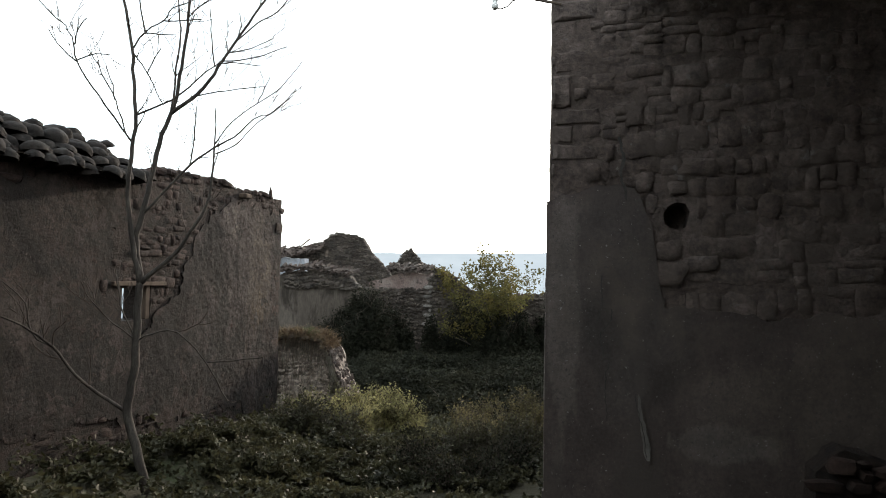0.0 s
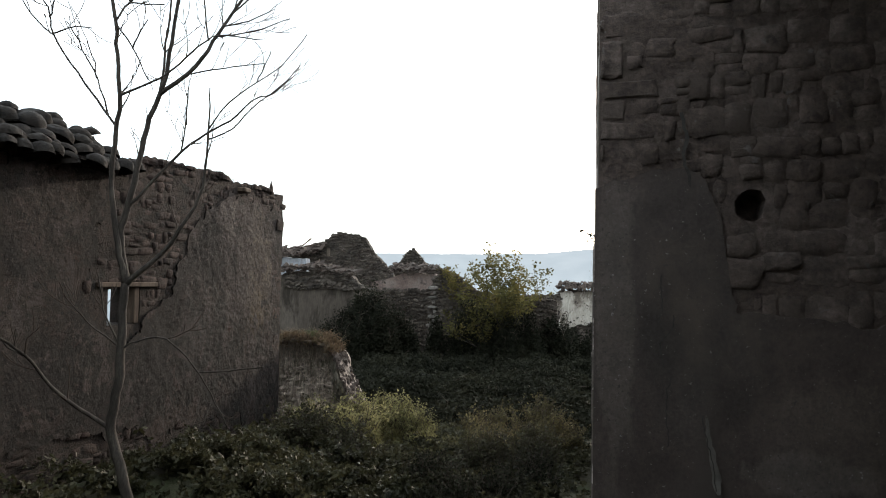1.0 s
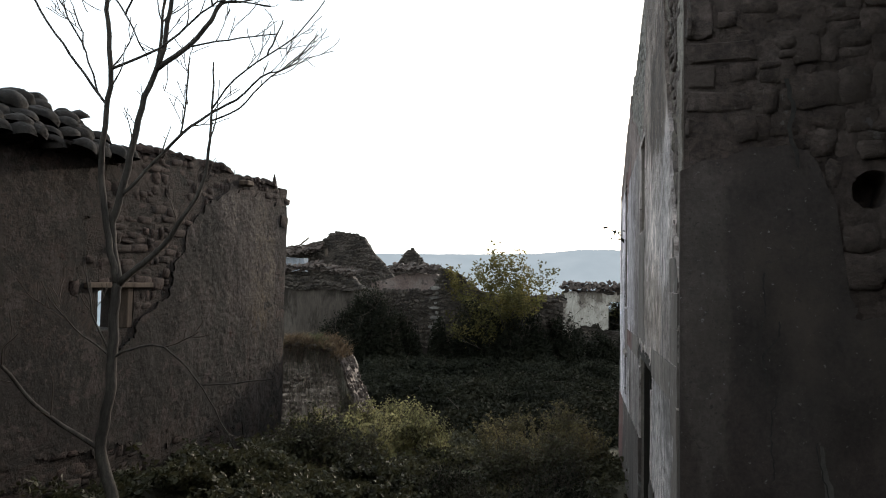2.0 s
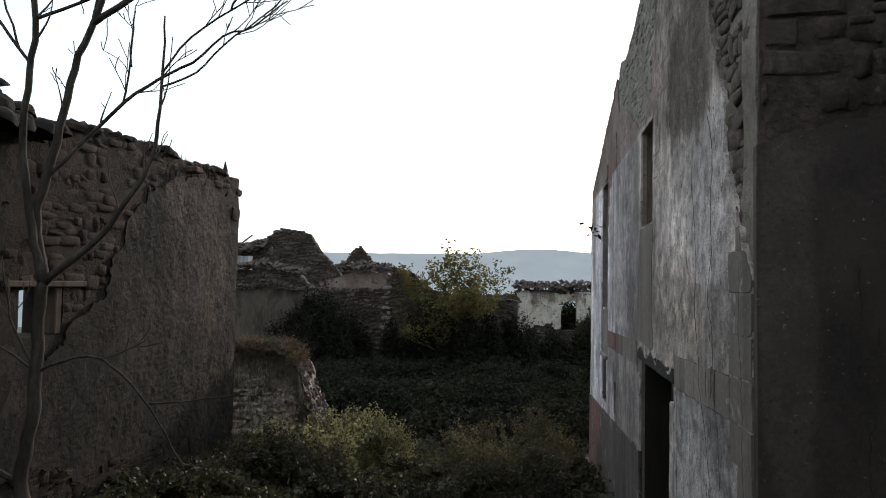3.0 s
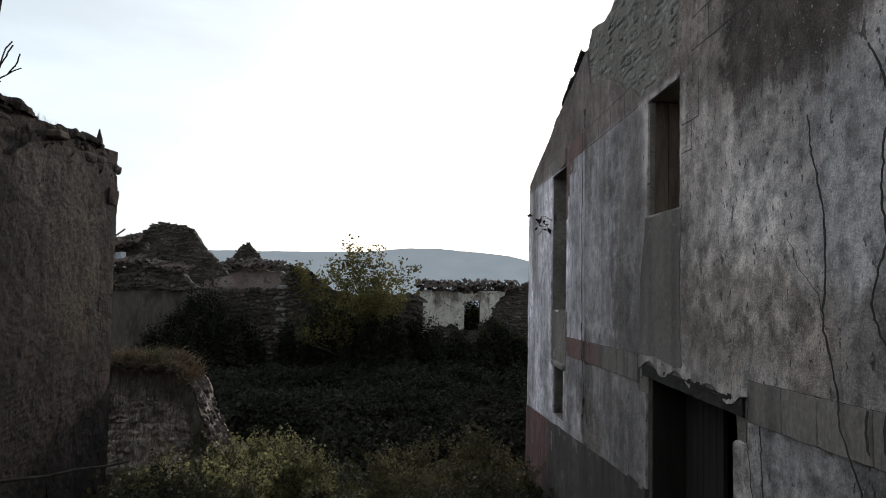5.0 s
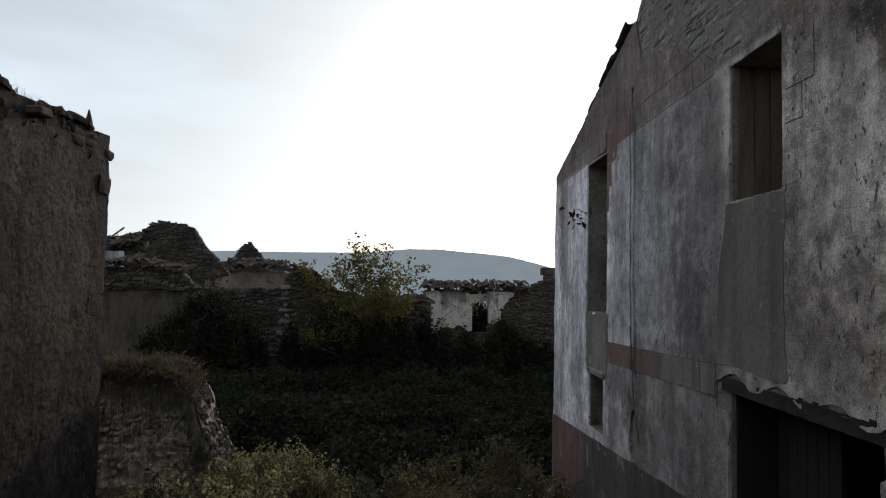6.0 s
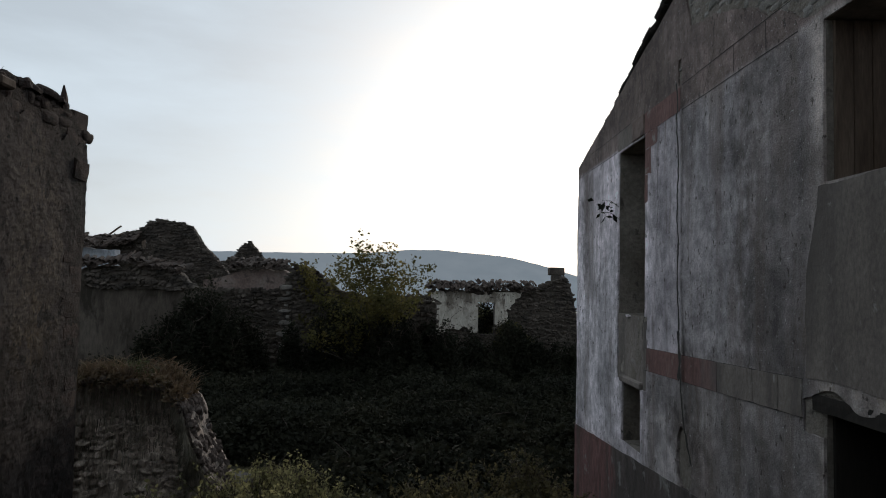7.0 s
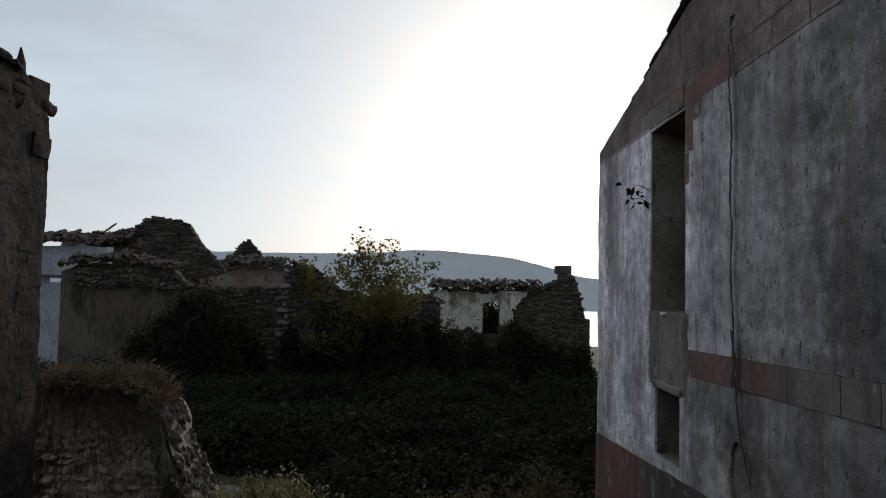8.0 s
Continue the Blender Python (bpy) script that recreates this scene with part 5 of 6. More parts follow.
cells = course_layout(-7.6, -4.6, -.6, 2.1, lambda u, v: np.minimum(stub_top(u) - v - .04, fbm(u * 1.7, v * 1.7, 67) + .05), .15, .09, 62)
for k, c in enumerate(cells):
    n0 = float(stub_front(np.array(c[0]), np.array(c[1])))
    lay_stones(Face((0, 17.1 - n0 + .012, 0), (1, 0, 0), (0, -1, 0)), [c], .075, M_STUB, core, 300 + k, shapes=RUBBLE, lean=.4)
rng = np.random.RandomState(68)
vv_, ff_, n = [], [], 0
for _ in range(700):
    u = rng.uniform(-5.75, -4.55) if rng.rand() < .7 else rng.uniform(-7.5, -5.6)
    v, f = RUBBLE[rng.randint(16)]
    sz = rng.uniform(.04, .12)
    m = Matrix.Translation((u, rng.uniform(17.0, 17.85), float(stub_top(np.array(u))) - .07)) @ pose(0, 0, 0, rng.uniform(-40, 40), rng.uniform(0, 70), rng.uniform(0, 180)) @ Matrix.Diagonal((sz * 1.4, sz, sz * .7, 1))
    vv_.append((np.c_[v, np.ones(len(v))] @ np.array(m).T)[:, :3])
    ff_ += [tuple(i + n for i in q) for q in f]
    n += len(v)
mesh_part("loose_rubble", np.concatenate(vv_), ff_, M_DARKSTONE, stub, "loose rubble along the broken edge")["kind"] = "stuff"

# ---------------------------------------------------------------- far ruins
def ruin_wall(parent, face, u0, u1, top, holes=(), seed=0, low=-3.0, thick=.6, mat=None, stones=True, size=(.23, .15), step=.2, label=""):
    """A far wall with a broken head, its stones joined in one mesh."""
    f = lambda u, v: np.minimum.reduce([top(u) - v + .13 * fbm(u * 3, v * 3, seed)] + [rect_hole(u, v, *h) for h in holes])
    mu, mv = [h[i] for h in holes for i in (0, 1)], [h[i] for h in holes for i in (2, 3)]
    v, q = sheet(face, lines(u0, u1, step, *mu), lines(low, float(np.max(top(np.linspace(u0, u1, 50)))) + .2, step, *mv), f, lambda u, v: .05 * fbm(u, v, seed), -thick)
    w = mesh_part("wall", v, q, mat or M_FARMORTAR, parent, label)
    if stones:
        cells = course_layout(u0, u1, max(low, -.5), 8, lambda u, v: f(u, v) - .02, *size, seed + 1, .012, .6)
        rg = np.random.RandomState(seed + 5)
        for u in np.arange(u0, u1, .17):            # loose stones left along the broken head
            for _ in range(2):
                uu = u + rg.uniform(-.1, .1)
                cells.append((uu, float(top(np.array(uu))) + rg.uniform(-.12, .1), rg.uniform(.12, .4), rg.uniform(.08, .2)))
        lay_stones(face, cells, .13, M_FARSTONE, w, seed + 2, single=0, shapes=RUBBLE, lean=.55)
    return w


def far_tiles(parent, base, along, up, columns, rows, seed, pitch=.26, step=.4, name="roof_tiles"):
    """Tiles of a far roof, tumbled, in one mesh."""
    rng = random.Random(seed)
    al, upv = Vector(along).normalized(), Vector(up).normalized()
    nrm = al.cross(upv).normalized()
    if nrm.z < 0:
        nrm = -nrm
    al = upv.cross(nrm)
    tv = np.c_[np.array(TILE[0]), np.ones(len(TILE[0]))]
    vs_, fs_, cnt = [], [], 0
    for c in range(columns):
        for r in range(rows):
            for pan in (0, 1):
                if rng.random() < .1:
                    continue
                m = Matrix((al, upv, nrm)).transposed().to_4x4()
                m.translation = Vector(base) + al * ((c + pan / 2) * pitch + rng.gauss(0, .03)) + upv * (r * step + rng.gauss(0, .06)) + nrm * (.11 - .03 * pan + rng.random() ** 2 * .16)
                m = m @ pose(0, 0, 0, rng.gauss(-3, 6), rng.gauss(0, 14) + 180 * (1 - pan), rng.gauss(0, 18)) @ Matrix.Diagonal((1.3, 1.2, 1.3, 1))
                vs_.append((tv @ np.array(m).T)[:, :3])
                fs_.append(np.array([f for f in TILE[1]]) + cnt)
                cnt += len(tv)
    ob = mesh_part(name, np.concatenate(vs_), np.concatenate(fs_), M_FARTILE, parent, "tumbled old clay tiles")
    ob["kind"] = "stuff"
    return ob


# far stone house with a slit window and a fallen roof
far_house = thing("far_stone_house", "far roofless stone house with a slit window and fallen roof", "house", at=(-19, 50, -2))
ff = Face((0, 50, 0), (1, 0, 0), (0, -1, 0))
ruin_wall(far_house, ff, -24.5, -14.5, lambda u: np.interp(u, [-24.5, -23.6, -22.0, -20.2, -19.5, -19.0, -17.0, -16.75, -16.3, -15.4, -14.5], [5.0, 5.3, 5.7, 6.4, 6.9, 7.0, 6.75, 6.3, 5.6, 4.7, 3.6]), [(-20.05, -19.8, 5.2, 5.85)], 70)
v_, f_ = join([tube([(-24.4, 49.8, 5.15), (-22.4, 49.8, 5.7)], [.09, .09], 4), tube([(-24.6, 49.7, 5.05), (-21.2, 49.8, 6.1)], [.08, .08], 4), tube([(-22.6, 49.8, 5.6), (-21.3, 49.8, 6.6)], [.07, .07], 4), tube([(-24.3, 49.8, 5.3), (-22.6, 49.8, 5.95)], [.14, .14], 4)])
mesh_part("rafter", v_, f_, M_WOOD, far_house, "fallen rafters")
far_tiles(far_house, (-24.6, 49.2, 4.6), (1, 0, .25), (0, 1, .5), 18, 4, 71)

# nearer house below it, plastered, with the remains of its roof
low_house = thing("low_plastered_house", "low ruined house with grey plaster and broken tiled roof", "house", at=(-15, 37, -2))
fl = Face((0, 37, 0), (1, 0, 0), (0, -1, 0))
ruin_wall(low_house, fl, -17.6, -11.5, lambda u: np.interp(u, [-17.7, -17.1, -16.2, -15.4, -14.8, -13.6, -12.9, -12.0, -11.5], [3.5, 3.75, 3.95, 3.8, 4.1, 3.8, 3.6, 2.6, 1.5]), [], 72, mat=M_FARGREY, stones=False, label="streaked grey plastered wall")
ruin_wall(low_house, Face((0, 36.9, 0), (1, 0, 0), (0, -1, 0)), -16.8, -12.2, lambda u: np.interp(u, [-16.8, -15.6, -14.8, -13.4, -12.2], [3.5, 3.75, 4.05, 3.7, 3.0]), [], 73, low=2.9, thick=.3)
far_tiles(low_house, (-17.4, 36.6, 3.7), (1, 0, .1), (0, 1, .35), 10, 2, 74)
far_tiles(low_house, (-15.0, 36.6, 3.95), (1, 0, -.2), (0, 1, .35), 9, 2, 75)

# pale house behind the barn corner
pale_house = thing("pale_plastered_house", "pale blue-grey plastered house with a tiled eave", "house", at=(-20.5, 41, -2))
fp = Face((0, 41, 0), (1, 0, 0), (0, -1, 0))
ruin_wall(pale_house, fp, -25.5, -17.6, lambda u: u * 0 + 4.75, [(-20.6, -19.4, 3.0, 3.35)], 171, mat=M_FARBLUE, stones=False, label="pale blue-grey plastered wall")
far_tiles(pale_house, (-25.6, 40.55, 4.85), (1, 0, 0), (0, 1, .3), 29, 4, 172)
v_, f_ = tube([(-22.0, 40.75, 3.32), (-18.2, 40.75, 3.26)], [.11, .11], 4)
mesh_part("beam", v_, f_, M_WOOD, pale_house, "dark projecting timber")

# peak of a broken gable
peak = thing("broken_gable", "pointed stump of a broken stone gable", "ruin", at=(-15.5, 58, -2))
ruin_wall(peak, Face((0, 58, 0), (1, 0, 0), (0, -1, 0)), -18.5, -12.0, lambda u: np.interp(u, [-18.5, -17.2, -16.4, -15.9, -15.3, -14.8, -14.2, -12], [4.2, 4.7, 5.2, 6.05, 6.15, 5.6, 4.85, 4.3]), [], 76)

# wall with pink plaster under a tiled edge
mid = thing("pink_plastered_ruin", "ruined wall with faded pink plaster under a tiled edge", "ruin", at=(-10.4, 42, -2))
fm = Face((0, 42, 0), (1, 0, 0), (0, -1, 0))
ruin_wall(mid, fm, -13.5, -8.8, lambda u: np.interp(u, [-13.5, -12, -11.5, -9.3, -8.8], [3.3, 3.7, 3.95, 3.9, 3.4]), [], 77, mat=M_FARPINK, stones=False)
ruin_wall(mid, Face((0, 41.9, 0), (1, 0, 0), (0, -1, 0)), -13.5, -8.8, lambda u: u * 0 + 2.85, [], 78, thick=.1)
far_tiles(mid, (-12.0, 41.5, 3.95), (1, 0, 0), (0, 1, .3), 11, 3, 79)

# gable stump with quoins, and the long wall behind the shrub
gab = thing("rubble_gable_wall", "dark rubble gable stump with pale quoins", "ruin", at=(-7.5, 38.6, -2))
fg = Face((0, 38.6, 0), (1, 0, 0), (0, -1, 0))
ruin_wall(gab, fg, -8.75, -1.6, lambda u: np.interp(u, [-8.75, -8.5, -8.1, -7.9, -7.0, -6.0, -3.5, -1.6], [3.1, 3.6, 4.05, 4.0, 3.55, 2.9, 2.5, 2.55]), [], 80)
far_tiles(gab, (-8.3, 38.3, 4.05), (1, 0, -.42), (0, 1, .1), 6, 1, 81)
lay_stones(Face((0, 38.5, 0), (1, 0, 0), (0, -1, 0)), [(-8.6 + .1 * (k % 2) + .05 * math.sin(k * 5), -.7 + k * .27, .5 - .2 * (k % 2) - .1 * math.sin(k * 3), .2 - .04 * math.sin(k * 7)) for k in range(15)], .09, M_QUOIN, gab, 82, "quoin", RUBBLE)

# whitewashed ruin with a tumbled tile roof and a chimney stump
white = thing("whitewashed_ruin", "ruined house with patchy whitewash and tumbled tile roof", "house", at=(2, 45, -2))
fw = Face((0, 45, 0), (1, 0, 0), (0, -1, 0))
OPEN = (.85, 1.78, .6, 2.4)
ruin_wall(white, fw, -4.2, 6.6, lambda u: np.interp(u, [-4.2, -2, -1.9, 3.6, 4.3, 4.7, 5.4, 5.8, 6.1, 6.5, 6.6], [2.6, 2.7, 3.0, 3.1, 3.3, 3.45, 3.9, 3.8, 3.2, 1.6, .9]), [OPEN], 83)


def white_f(u, v):
    j = .3 * fbm(u * 1.5, v * 1.5, 84) + .22 * fbm(u * 4, v * 4, 88)
    keep = np.minimum.reduce([u + 1.85, np.interp(v, [.3, 1.2, 2.0, 3.0], [2.1, 2.3, 2.6, 3.3]) - u, v - np.interp(u, [-2, -1, 0, 1, 3], [-.4, .6, .9, .9, 1.4]), 2.95 - v])
    return np.minimum(keep + j, rect_hole(u, v, *OPEN))


v_, f_ = sheet(Face((0, 44.9, 0), (1, 0, 0), (0, -1, 0)), lines(-2.2, 3.6, .1, .85, 1.78), lines(-.6, 3.0, .1, .6, 2.4), white_f, lambda u, v: .04 + 0 * u, 0.)
mesh_part("whitewash", v_, f_, M_FARWHITE, white, "patchy peeling whitewash")
far_tiles(white, (-1.9, 44.6, 3.0), (1, 0, .01), (0, 1, .35), 23, 3, 85)
bm = bmesh.new()
box(bm, 4.85, 5.7, 44.85, 45.5, 4.0, 4.45, .05)
box(bm, 5.0, 5.55, 44.9, 45.4, 3.7, 4.0, .04)
part("chimney", bm, M_FARSTONE, white, "capped chimney stump")
ruin_wall(white, Face((6.3, 0, 0), (0, 1, 0), (-1, 0, 0)), 45.6, 50, lambda u: u * 0 + 1.5, [], 86, stones=False)
ruin_wall(white, Face((0, 50, 0), (1, 0, 0), (0, -1, 0)), -4, .4, lambda u: u * 0 + 2.6, [], 87, stones=False)

# closing walls and an eave added out of view to shade the south wall
light_block = thing("light_block_walls", "unseen tall walls and eave added to shade the south wall", "wall", at=(4.8, 2, 0))
bm = bmesh.new()
box(bm, 4.1, 4.6, -4.5, WY - .06, -.5, 7.4)
part("wall", bm, M_LEFT, light_block)
bm = bmesh.new()
box(bm, -6.9, 4.09, -5.0, -4.5, -.5, 7.0)
part("wall", bm, M_LEFT, light_block)
bm = bmesh.new()
q = [bm.verts.new(p) for p in ((1.5, -5, 6.55), (1.5, WY - .1, 6.55), (5.2, WY - .1, 7.9), (5.2, -5, 7.9))]
bm.faces.new(q)
bmesh.ops.solidify(bm, geom=bm.faces[:], thickness=.08)
part("roof", bm, M_WOOD, light_block, "unseen boarded eave added to shade the south wall")

# ---------------------------------------------------------------- the bare tree
tree = thing("bare_tree", "slender leafless tree with forked trunk and fine twigs", "tree", at=(-4.9, 8.9, .3))
# The tree's plane faces the first camera position; T_B points back towards it.
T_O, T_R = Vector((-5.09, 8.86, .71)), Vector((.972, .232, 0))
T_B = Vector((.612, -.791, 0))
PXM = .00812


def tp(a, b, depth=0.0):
    """A point of the tree from pixel positions in the first camera view: a across from the trunk, b up, in PXM metres.
    """
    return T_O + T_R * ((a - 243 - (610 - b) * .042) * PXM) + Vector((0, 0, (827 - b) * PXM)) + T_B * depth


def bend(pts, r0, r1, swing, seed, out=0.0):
    """A limb through pixel points fitted to the camera's view, rounded, swinging out of their plane by the end."""
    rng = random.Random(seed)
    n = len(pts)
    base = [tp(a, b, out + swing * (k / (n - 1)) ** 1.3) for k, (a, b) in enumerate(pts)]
    line = []
    for k in range(n - 1):
        p0, p1, p2, p3 = base[max(k - 1, 0)], base[k], base[k + 1], base[min(k + 2, n - 1)]
        m = max(3, int((p2 - p1).length / .12))
        for i in range(m):
            t = i / m
            p = .5 * ((2 * p1) + (p2 - p0) * t + (2 * p0 - 5 * p1 + 4 * p2 - p3) * t * t + (3 * p1 - p0 - 3 * p2 + p3) * t ** 3)
            line.append(p + Vector((rng.gauss(0, .006), rng.gauss(0, .006), rng.gauss(0, .004))))
    line.append(base[-1])
    m = len(line)
    return line, [r0 + (r1 - r0) * (i / (m - 1)) ** .8 for i in range(m)]


twig_rng = random.Random(9)


def twigs(path, radii, start, count, length, level=0):
    """Fine side shoots off a limb."""
    got = []
    for _ in range(count):
        k = twig_rng.randrange(int(len(path) * start), len(path) - 1)
        t = (path[k + 1] - path[k]).normalized()
        side = Vector((twig_rng.gauss(0, 1), twig_rng.gauss(0, 1), twig_rng.gauss(.3, .6)))
        side = (side - t * side.dot(t)).normalized()
        way = (t * .9 + side * .75 + Vector((0, 0, .15))).normalized()
        ln = length * twig_rng.uniform(.4, 1.2)
        pts, p = [path[k]], path[k].copy()
        m = 6
        for i in range(m):
            way = (way + Vector((twig_rng.gauss(0, .14), twig_rng.gauss(0, .14), twig_rng.gauss(.07, .12)))).normalized()
            p = p + way * ln / m
            pts.append(p.copy())
        r = min(radii[k] * .6, .011 if level == 0 else .006)
        rr = [max(r * (1 - i / (m + .3)), .0042) for i in range(m + 1)]
        got.append(tube(pts, rr, 4))
        if level == 0:
            got += twigs(pts, rr, .25, twig_rng.randint(1, 3), ln * .5, 1)
    return got


trunk_path, trunk_r = bend([(268, 960), (262, 880), (240, 780), (226, 722), (240, 640), (244, 560), (250, 498)], .075, .05, 0, 1)
v_, f_ = tube(trunk_path, trunk_r, 9)
mesh_part("trunk", v_, f_, M_BARK, tree, smooth=True)
# Limb points are pixel positions, shaped to fit the camera's view.
BOUGHS = [
    ([(250, 500), (237, 440), (227, 350), (233, 290), (241, 220), (236, 115), (221, 20), (216, -90), (222, -190)], .036, .008, 1.2, 6),
    ([(228, 262), (207, 224), (178, 185), (142, 131), (137, 99), (124, 72), (99, 53), (75, 24)], .013, .003, .3, 4),
    ([(142, 130), (120, 111), (96, 79)], .006, .0025, .1, 1),
    ([(144, 129), (173, 115), (200, 114)], .005, .0025, -.1, 1),
    ([(138, 104), (142, 84), (161, 60)], .005, .0025, .1, 1),
    ([(222, 252), (207, 192), (202, 163), (190, 127)], .006, .0025, -.2, 2),
    ([(207, 190), (178, 130), (159, 98)], .005, .002, -.1, 1),
    ([(250, 498), (240, 430), (247, 400), (270, 311), (287, 243), (305, 200), (317, 155), (331, 54), (340, -30), (350, -140)], .046, .008, .25, 7),
    ([(305, 205), (358, 162), (385, 122), (419, 74), (466, 7), (510, -60), (560, -150)], .027, .005, .3, 8),
    ([(241, 222), (303, 192), (340, 163), (365, 144), (384, 134)], .014, .006, .2, 3),
    ([(236, 116), (257, 82), (288, 62), (305, 38), (332, 26), (365, 8), (400, -12)], .011, .003, -.2, 3),
    ([(257, 83), (248, 29), (264, 10), (282, -12)], .006, .0025, .1, 1),
    ([(257, 85), (282, 88), (308, 91)], .004, .002, .1, 0),
    ([(288, 62), (320, 60), (353, 54)], .005, .002, -.1, 1),
    ([(237, 118), (262, 156), (284, 204)], .006, .003, .1, 2),
    ([(262, 156), (274, 130), (284, 112)], .004, .002, 0, 1),
    ([(306, 208), (312, 139), (320, 53), (317, 0), (322, -80)], .016, .006, -.15, 3),
    ([(335, 40), (352, 20), (380, 0), (410, -30)], .009, .004, .2, 2),
    ([(410, 80), (454, 48), (486, 31), (512, -4), (530, -50)], .01, .003, .3, 2),
    ([(392, 116), (433, 113), (500, 94)], .008, .0025, .2, 2),
    ([(382, 136), (409, 132), (450, 135)], .006, .0025, -.1, 1),
    ([(402, 100), (440, 95), (475, 84)], .006, .0025, .3, 1),
    ([(351, 184), (399, 166), (464, 161)], .008, .0025, .2, 2),
    ([(372, 140), (370, 90), (368, 29)], .006, .0025, -.2, 1),
    ([(420, 72), (424, 50), (422, 30)], .004, .002, 0, 0),
    ([(345, 250), (344, 221), (349, 187)], .007, .004, .1, 1),
    ([(250, 500), (296, 462), (330, 420), (365, 362), (377, 284), (380, 196)], .036, .006, .2, 5),
    ([(257, 388), (298, 335), (338, 293), (375, 264), (413, 245), (447, 212), (481, 200), (519, 168)], .02, .003, .1, 4),
    ([(378, 258), (409, 219), (452, 188), (490, 163), (524, 120)], .009, .0025, .3, 3),
    ([(378, 278), (413, 260), (442, 231), (481, 202), (512, 170)], .008, .0025, .4, 3),
    ([(452, 188), (462, 165), (473, 140)], .005, .002, 0, 0),
    ([(338, 297), (345, 240), (347, 195)], .008, .003, 0, 3),
    ([(226, 724), (150, 668), (105, 606), (65, 570), (20, 545)], .026, .009, 1.5, 6),
    ([(105, 606), (72, 585), (64, 535), (28, 500)], .013, .005, .3, 3, .61),
    ([(219, -12), (262, -26), (330, -14), (410, 2)], .012, .004, .2, 2),
    ([(218, -60), (262, -82), (320, -78), (370, -60)], .01, .004, .2, 2),
    ([(243, 610), (268, 588), (312, 584), (362, 636), (402, 712)], .014, .004, .3, 1),
    ([(362, 634), (410, 632), (462, 625)], .007, .003, 0, -1),
    ([(244, 612), (190, 562), (150, 520)], .012, .004, -.2, 5),
    ([(240, 600), (215, 540), (207, 485)], .014, .004, .1, 3),
]
drawn = [(250., 500., 0.), (244., 560., 0.), (242., 600., 0.), (240., 640., 0.), (226., 722., 0.)]
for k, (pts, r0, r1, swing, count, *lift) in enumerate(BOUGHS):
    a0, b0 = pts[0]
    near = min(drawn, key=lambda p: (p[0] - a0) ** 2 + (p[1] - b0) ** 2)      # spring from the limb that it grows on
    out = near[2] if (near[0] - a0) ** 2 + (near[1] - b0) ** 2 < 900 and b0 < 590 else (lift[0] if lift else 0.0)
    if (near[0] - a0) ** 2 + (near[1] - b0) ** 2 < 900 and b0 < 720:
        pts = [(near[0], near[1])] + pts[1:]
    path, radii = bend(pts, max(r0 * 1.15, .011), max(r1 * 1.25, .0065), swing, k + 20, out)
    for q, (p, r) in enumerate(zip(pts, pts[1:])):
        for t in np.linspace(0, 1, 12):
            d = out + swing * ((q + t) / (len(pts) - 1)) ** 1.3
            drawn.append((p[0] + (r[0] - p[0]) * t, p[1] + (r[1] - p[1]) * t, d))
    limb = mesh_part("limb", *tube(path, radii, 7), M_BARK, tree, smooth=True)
    mesh_part("twig_spray", *join(twigs(path, radii, .25, count + 1, .55)), M_TWIG, limb)["kind"] = "stuff"

# ---------------------------------------------------------------- shrubs, brambles and grass
rng = np.random.RandomState(77)


def blob_points(blobs, per_m2, seed):
    """Leaf places in the outer skin of overlapping mounds (x, y, z, rx, ry, rz)."""
    rg = np.random.RandomState(seed)
    out = []
    for x, y, z, rx, ry, rz in blobs:
        area = 2.0 * math.pi * (rx * ry + rx * rz + ry * rz) / 1.5
        n = int(area * per_m2)
        d = rg.randn(n, 3)
        d[:, 2] = np.abs(d[:, 2]) * 1.0 - .15
        d /= np.linalg.norm(d, axis=1)[:, None]
        lump = 1 + .22 * fbm(d[:, 0] * 3 + x, d[:, 1] * 3 + y + d[:, 2] * 2, seed) + .18 * fbm(d[:, 0] * 9 + x, d[:, 2] * 9 + d[:, 1] * 5, seed + 1)
        r = lump * (1 - .3 * rg.rand(n) ** 1.6) + (rg.rand(n) < .05) * rg.rand(n) * .22
        out.append(np.stack([x + d[:, 0] * rx * r, y + d[:, 1] * ry * r, z + d[:, 2] * rz * r], 1))
    p = np.concatenate(out)
    return p[p[:, 2] > ground_z(p[:, 0], p[:, 1]) - .05]


def stuff(name, label, category, verts, faces, mat):
    return tagged(mesh_part(name, verts, faces, mat), label, category, kind="stuff")


def shoots(places, count, length, per, seed, spread=.45):
    """Upright leafy shoots rising from the mounds: leaf places and stems."""
    rg = random.Random(seed)
    got, stems = [], []
    for _ in range(count):
        p = Vector(places[rg.randrange(len(places))])
        way = Vector((rg.gauss(0, spread), rg.gauss(0, spread), 1)).normalized()
        ln = length * rg.uniform(.4, 1.25)
        pts = [p]
        for k in range(4):
            way = (way + Vector((rg.gauss(0, .15), rg.gauss(0, .15), -.03 * k))).normalized()
            pts.append(pts[-1] + way * ln / 4)
        stems.append(tube(pts, [.007, .006, .005, .004, .002], 3))
        for _ in range(per):
            t = rg.random() ** .8 * 3.999
            k = int(t)
            got.append(pts[k].lerp(pts[k + 1], t - k) + Vector((rg.gauss(0, .02), rg.gauss(0, .02), rg.gauss(0, .02))))
    return np.array([tuple(q) for q in got]), stems


